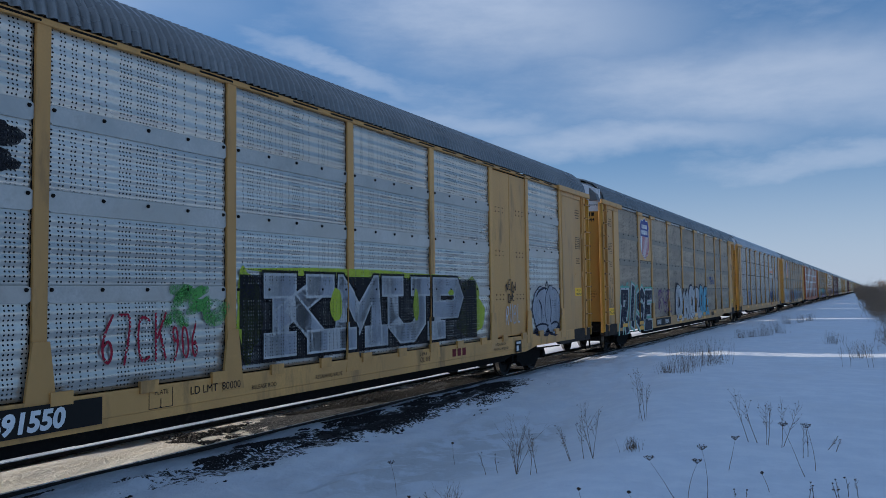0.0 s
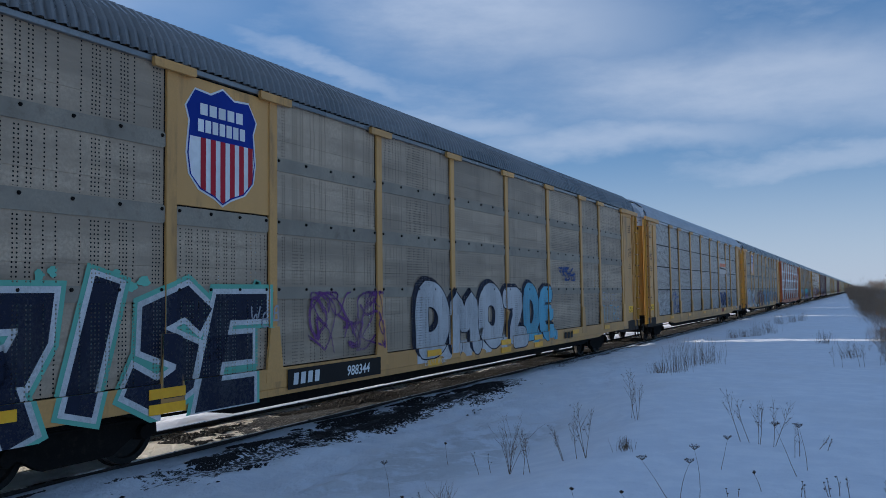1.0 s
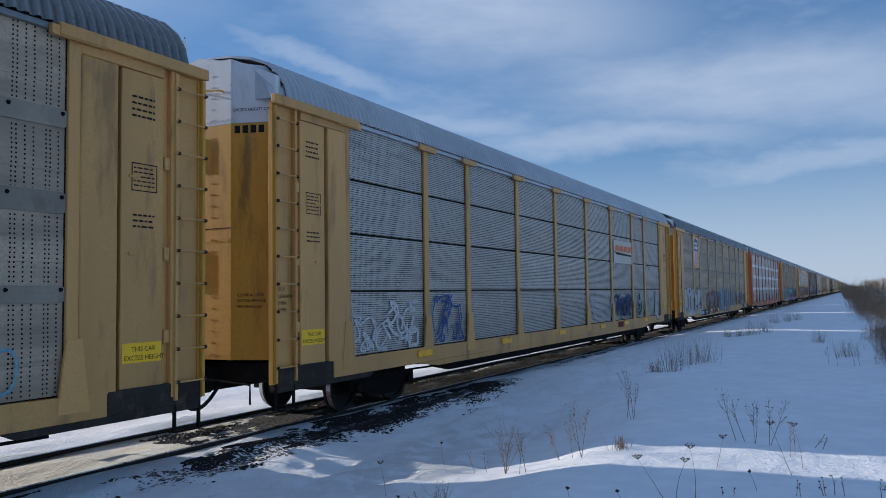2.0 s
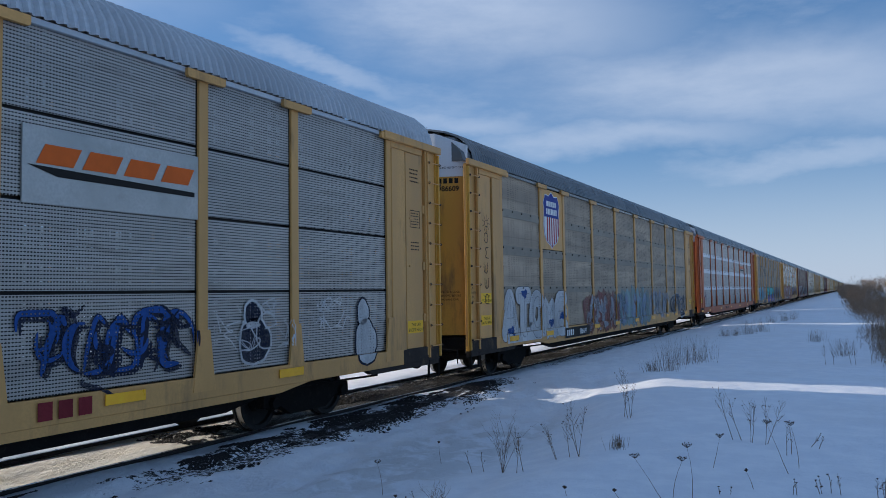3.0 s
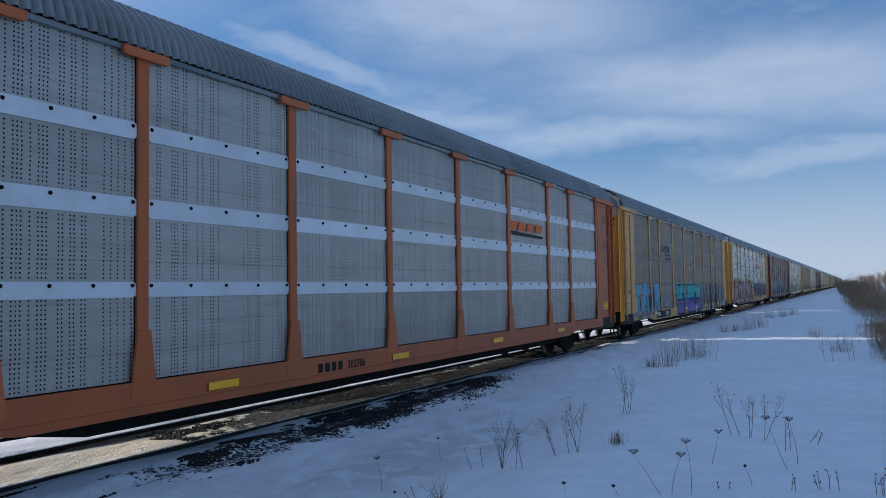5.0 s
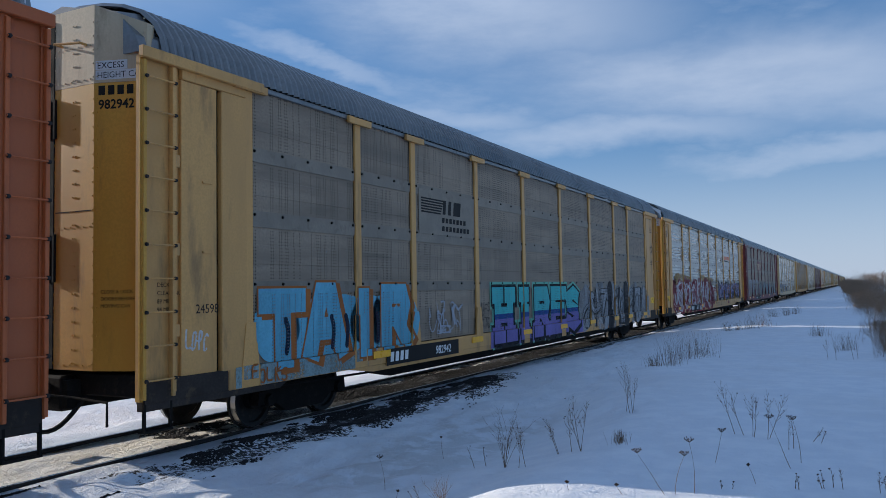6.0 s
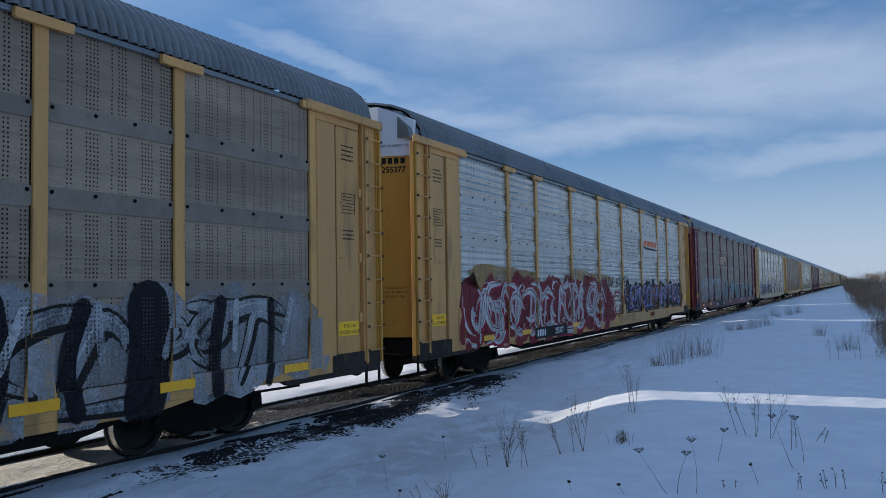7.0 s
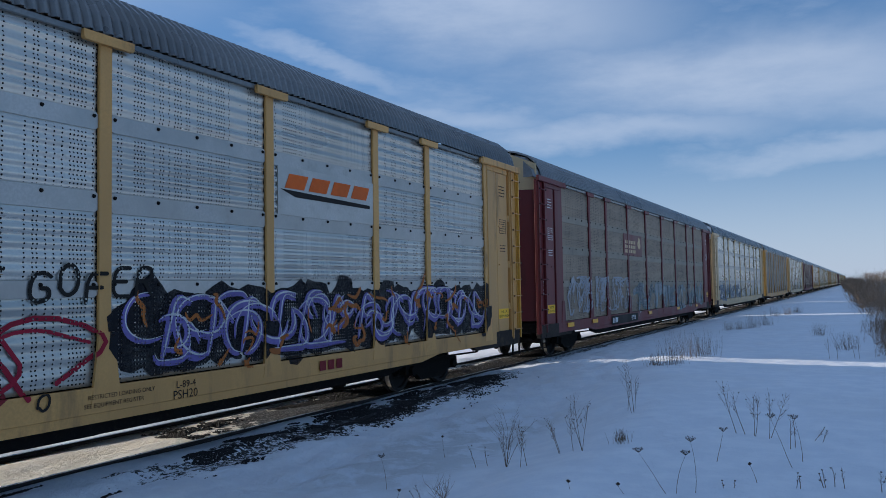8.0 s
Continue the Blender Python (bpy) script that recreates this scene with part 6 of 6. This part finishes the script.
weed(5.46, 48.06, 0.56, 43, "grass", -0.11)
weed(5.70, 50.24, 0.59, 44, "grass", 0.11)
weed(4.99, 45.75, 0.54, 45, "grass", -0.11)
weed(8.38, 21.01, 0.53, 46, "stalk", -0.07)
weed(8.65, 23.64, 0.52, 47, "grass", -0.14)
weed(8.91, 21.20, 0.53, 48, "stalk", -0.12)
weed(7.77, 29.00, 0.46, 49, "grass", 0.00)


def thicket(name, label, spots, seed, high, twigs, mat="twig", thick=0.004):
    """A mass of leafless shrubs: many forked twigs."""
    rg = random.Random(seed)
    bm = bmesh.new()
    verts, faces = [], []

    def sliver(p, q, r):
        d = (q - p)
        s = d.cross(Vector((rg.uniform(-1, 1), rg.uniform(-1, 1), 0.1))).normalized() * r
        t = d.cross(s).normalized() * r
        k = len(verts)
        verts.extend([p + s, p - s * 0.5 + t, p - s * 0.5 - t, q])
        faces.extend([(k, k + 1, k + 3), (k + 1, k + 2, k + 3), (k + 2, k, k + 3)])
    for x, y in spots:
        z, big = ground_at(x, y) - 0.05, rg.uniform(0.65, 1.15) * high
        far = 1 + max(0.0, y - 30) / 60
        for _ in range(twigs):
            p = Vector((x + rg.gauss(0, 0.25), y + rg.gauss(0, 0.4), z))
            d = Vector((rg.gauss(0, 0.35), rg.gauss(0, 0.35), 1)).normalized()
            n = 3
            for k in range(n):
                q = p + d * big / n * rg.uniform(0.7, 1.1)
                sliver(p, q, thick * far * (1.2 - 0.3 * k))
                for _ in range(2 + k):
                    e = (d * 0.5 + Vector((rg.gauss(0, 0.6), rg.gauss(0, 0.6), rg.uniform(0, 0.6)))).normalized()
                    a = p.lerp(q, rg.random())
                    b = a + e * big * rg.uniform(0.12, 0.3)
                    sliver(a, b, thick * far * 0.6)
                    for _ in range(2):
                        e2 = (e + Vector((rg.gauss(0, 0.6), rg.gauss(0, 0.6), rg.uniform(-0.1, 0.6)))).normalized()
                        c = a.lerp(b, rg.uniform(0.3, 1.0))
                        sliver(c, c + e2 * big * rg.uniform(0.06, 0.16), thick * far * 0.45)
                p, d = q, (d + Vector((rg.gauss(0, 0.25), rg.gauss(0, 0.25), 0.1))).normalized()
    bm.free()
    data = bpy.data.meshes.new(name)
    data.from_pydata([tuple(v) for v in verts], [], faces)
    data.materials.append(M[mat])
    return tagged(new(name, data), label, "shrubs", kind="stuff")


rg0 = random.Random(77)
near_spots = [(9.6 + 2.2 * rg0.random() ** 1.3 + 0.03 * max(0.0, 27.0 - y), y) for y in [20.5 + 12 * rg0.random() for _ in range(60)]]
mid_spots = [(9.75 - 0.025 * (y - 30) + 2.6 * rg0.random() ** 1.3, y) for y in [30 + 42 * rg0.random() for _ in range(90)]]
far_spots = [(8.8 - 0.019 * (y - 70) + 3.2 * rg0.random() ** 1.4, y) for y in [70 + 170 * rg0.random() for _ in range(120)]]
thicket("near_shrubs", "leafless brown shrubs along the snowy bank", near_spots, 1, 0.62, 20, "bush", 0.0045)
thicket("shrub_row", "dense leafless brown shrubs beside the line", mid_spots, 2, 1.25, 11, "bush", 0.005)
thicket("far_shrubs", "distant leafless brown thicket beside the line", far_spots, 3, 2.2, 12, "bush", 0.006)
tree_spots = [(12 + 60 * rg0.random(), 260 + 160 * rg0.random()) for _ in range(60)]
thicket("distant_trees", "distant bare grey-brown tree line", tree_spots, 4, 6.0, 7, thick=0.012)


def cinders():
    """Loose black cinders strewn over the snow of the shoulder."""
    rg = random.Random(5)
    verts, faces = [], []
    k = 0
    while k < 42000:
        y = 4.5 + 15.0 * rg.random()
        x = 1.02 + abs(rg.gauss(0.30, 0.48))
        lump = noise.fractal(Vector((x * 1.6, y * 0.55, 3.1)), 0.8, 2.0, 4)
        if x > 2.7 or lump < 0.12 + 0.42 * abs(x - 1.5) - 0.22 * (8.5 < y < 16.5) + max(0.0, (8.5 - y) * 0.06) + max(0.0, (y - 16.5) * 0.2):
            k += 1
            continue
        z, r = ground_at(x, y), rg.uniform(0.006, 0.022)
        b = len(verts)
        for dx, dy, dz in ((1, 0, 0), (0, 1, 0), (-1, 0, 0), (0, -1, 0), (0, 0, 1), (0, 0, -1)):
            verts.append((x + dx * r * rg.uniform(0.6, 1.4), y + dy * r * rg.uniform(0.8, 2.2), z + 0.004 + dz * r * rg.uniform(0.5, 0.9)))
        for i in range(4):
            faces.append((b + i, b + (i + 1) % 4, b + 4))
            faces.append((b + (i + 1) % 4, b + i, b + 5))
        k += 1
    data = bpy.data.meshes.new("cinders")
    data.from_pydata(verts, [], faces)
    data.materials.append(M["cinder"])
    tagged(new("cinders", data), "black cinders strewn over snow beside the rail", "cinders", kind="stuff")


cinders()


def ballast():
    """Crushed stone showing between the rails where the snow has blown out."""
    rg = random.Random(15)
    verts, faces = [], []
    for _ in range(15000):
        y = 8.5 + 30.0 * rg.random() ** 1.3
        x = rg.uniform(-0.55, 0.64)
        lump = noise.fractal(Vector((x * 1.5, y * 0.5, 8.1)), 0.8, 2.0, 4)
        if lump < -0.25 + 0.5 * max(0.0, -x) + max(0.0, 11.0 - y) * 0.18:
            continue
        z, r = ground_at(x, y), rg.uniform(0.014, 0.034)
        b, turn = len(verts), rg.random() * 3
        for dx, dy, dz in ((1, 0, 0), (0, 1, 0), (-1, 0, 0), (0, -1, 0), (0, 0, 1), (0, 0, -1)):
            px, py = dx * math.cos(turn) - dy * math.sin(turn), dx * math.sin(turn) + dy * math.cos(turn)
            verts.append((x + px * r * rg.uniform(0.7, 1.3), y + py * r * rg.uniform(0.7, 1.3), z + 0.006 + dz * r * rg.uniform(0.5, 0.9)))
        for i in range(4):
            faces.append((b + i, b + (i + 1) % 4, b + 4))
            faces.append((b + (i + 1) % 4, b + i, b + 5))
    data = bpy.data.meshes.new("ballast")
    data.from_pydata(verts, [], faces)
    data.materials.append(M["stone"])
    tagged(new("ballast", data), "dark crushed stone between the rails", "ballast", kind="stuff")


ballast()
SLACK = [0, 0, 0, 0, 0, -0.17, -0.30, -0.30]      # the couplings' slack


def motions():
    for i, car in enumerate(TRAIN):
        y0 = FIRST + PITCH * i + (SLACK[i] if i < len(SLACK) else -0.3)
        walk(car, [(t, pose(0, y0 - SPEED * t, 0)) for t in (0, 2, 4, 6, 8)])
    # the wheels of the cars that pass close by
    for car in TRAIN[:8]:
        for truck in car.children:
            if not truck.name.startswith("truck"):
                continue
            for axle in truck.children:
                if axle.name.startswith("wheelset"):
                    d = axle.location.y
                    walk(axle, [(k / FPS, pose(0, d, WHEEL_R, 80.0 * k)) for k in range(0, 241)])


motions()
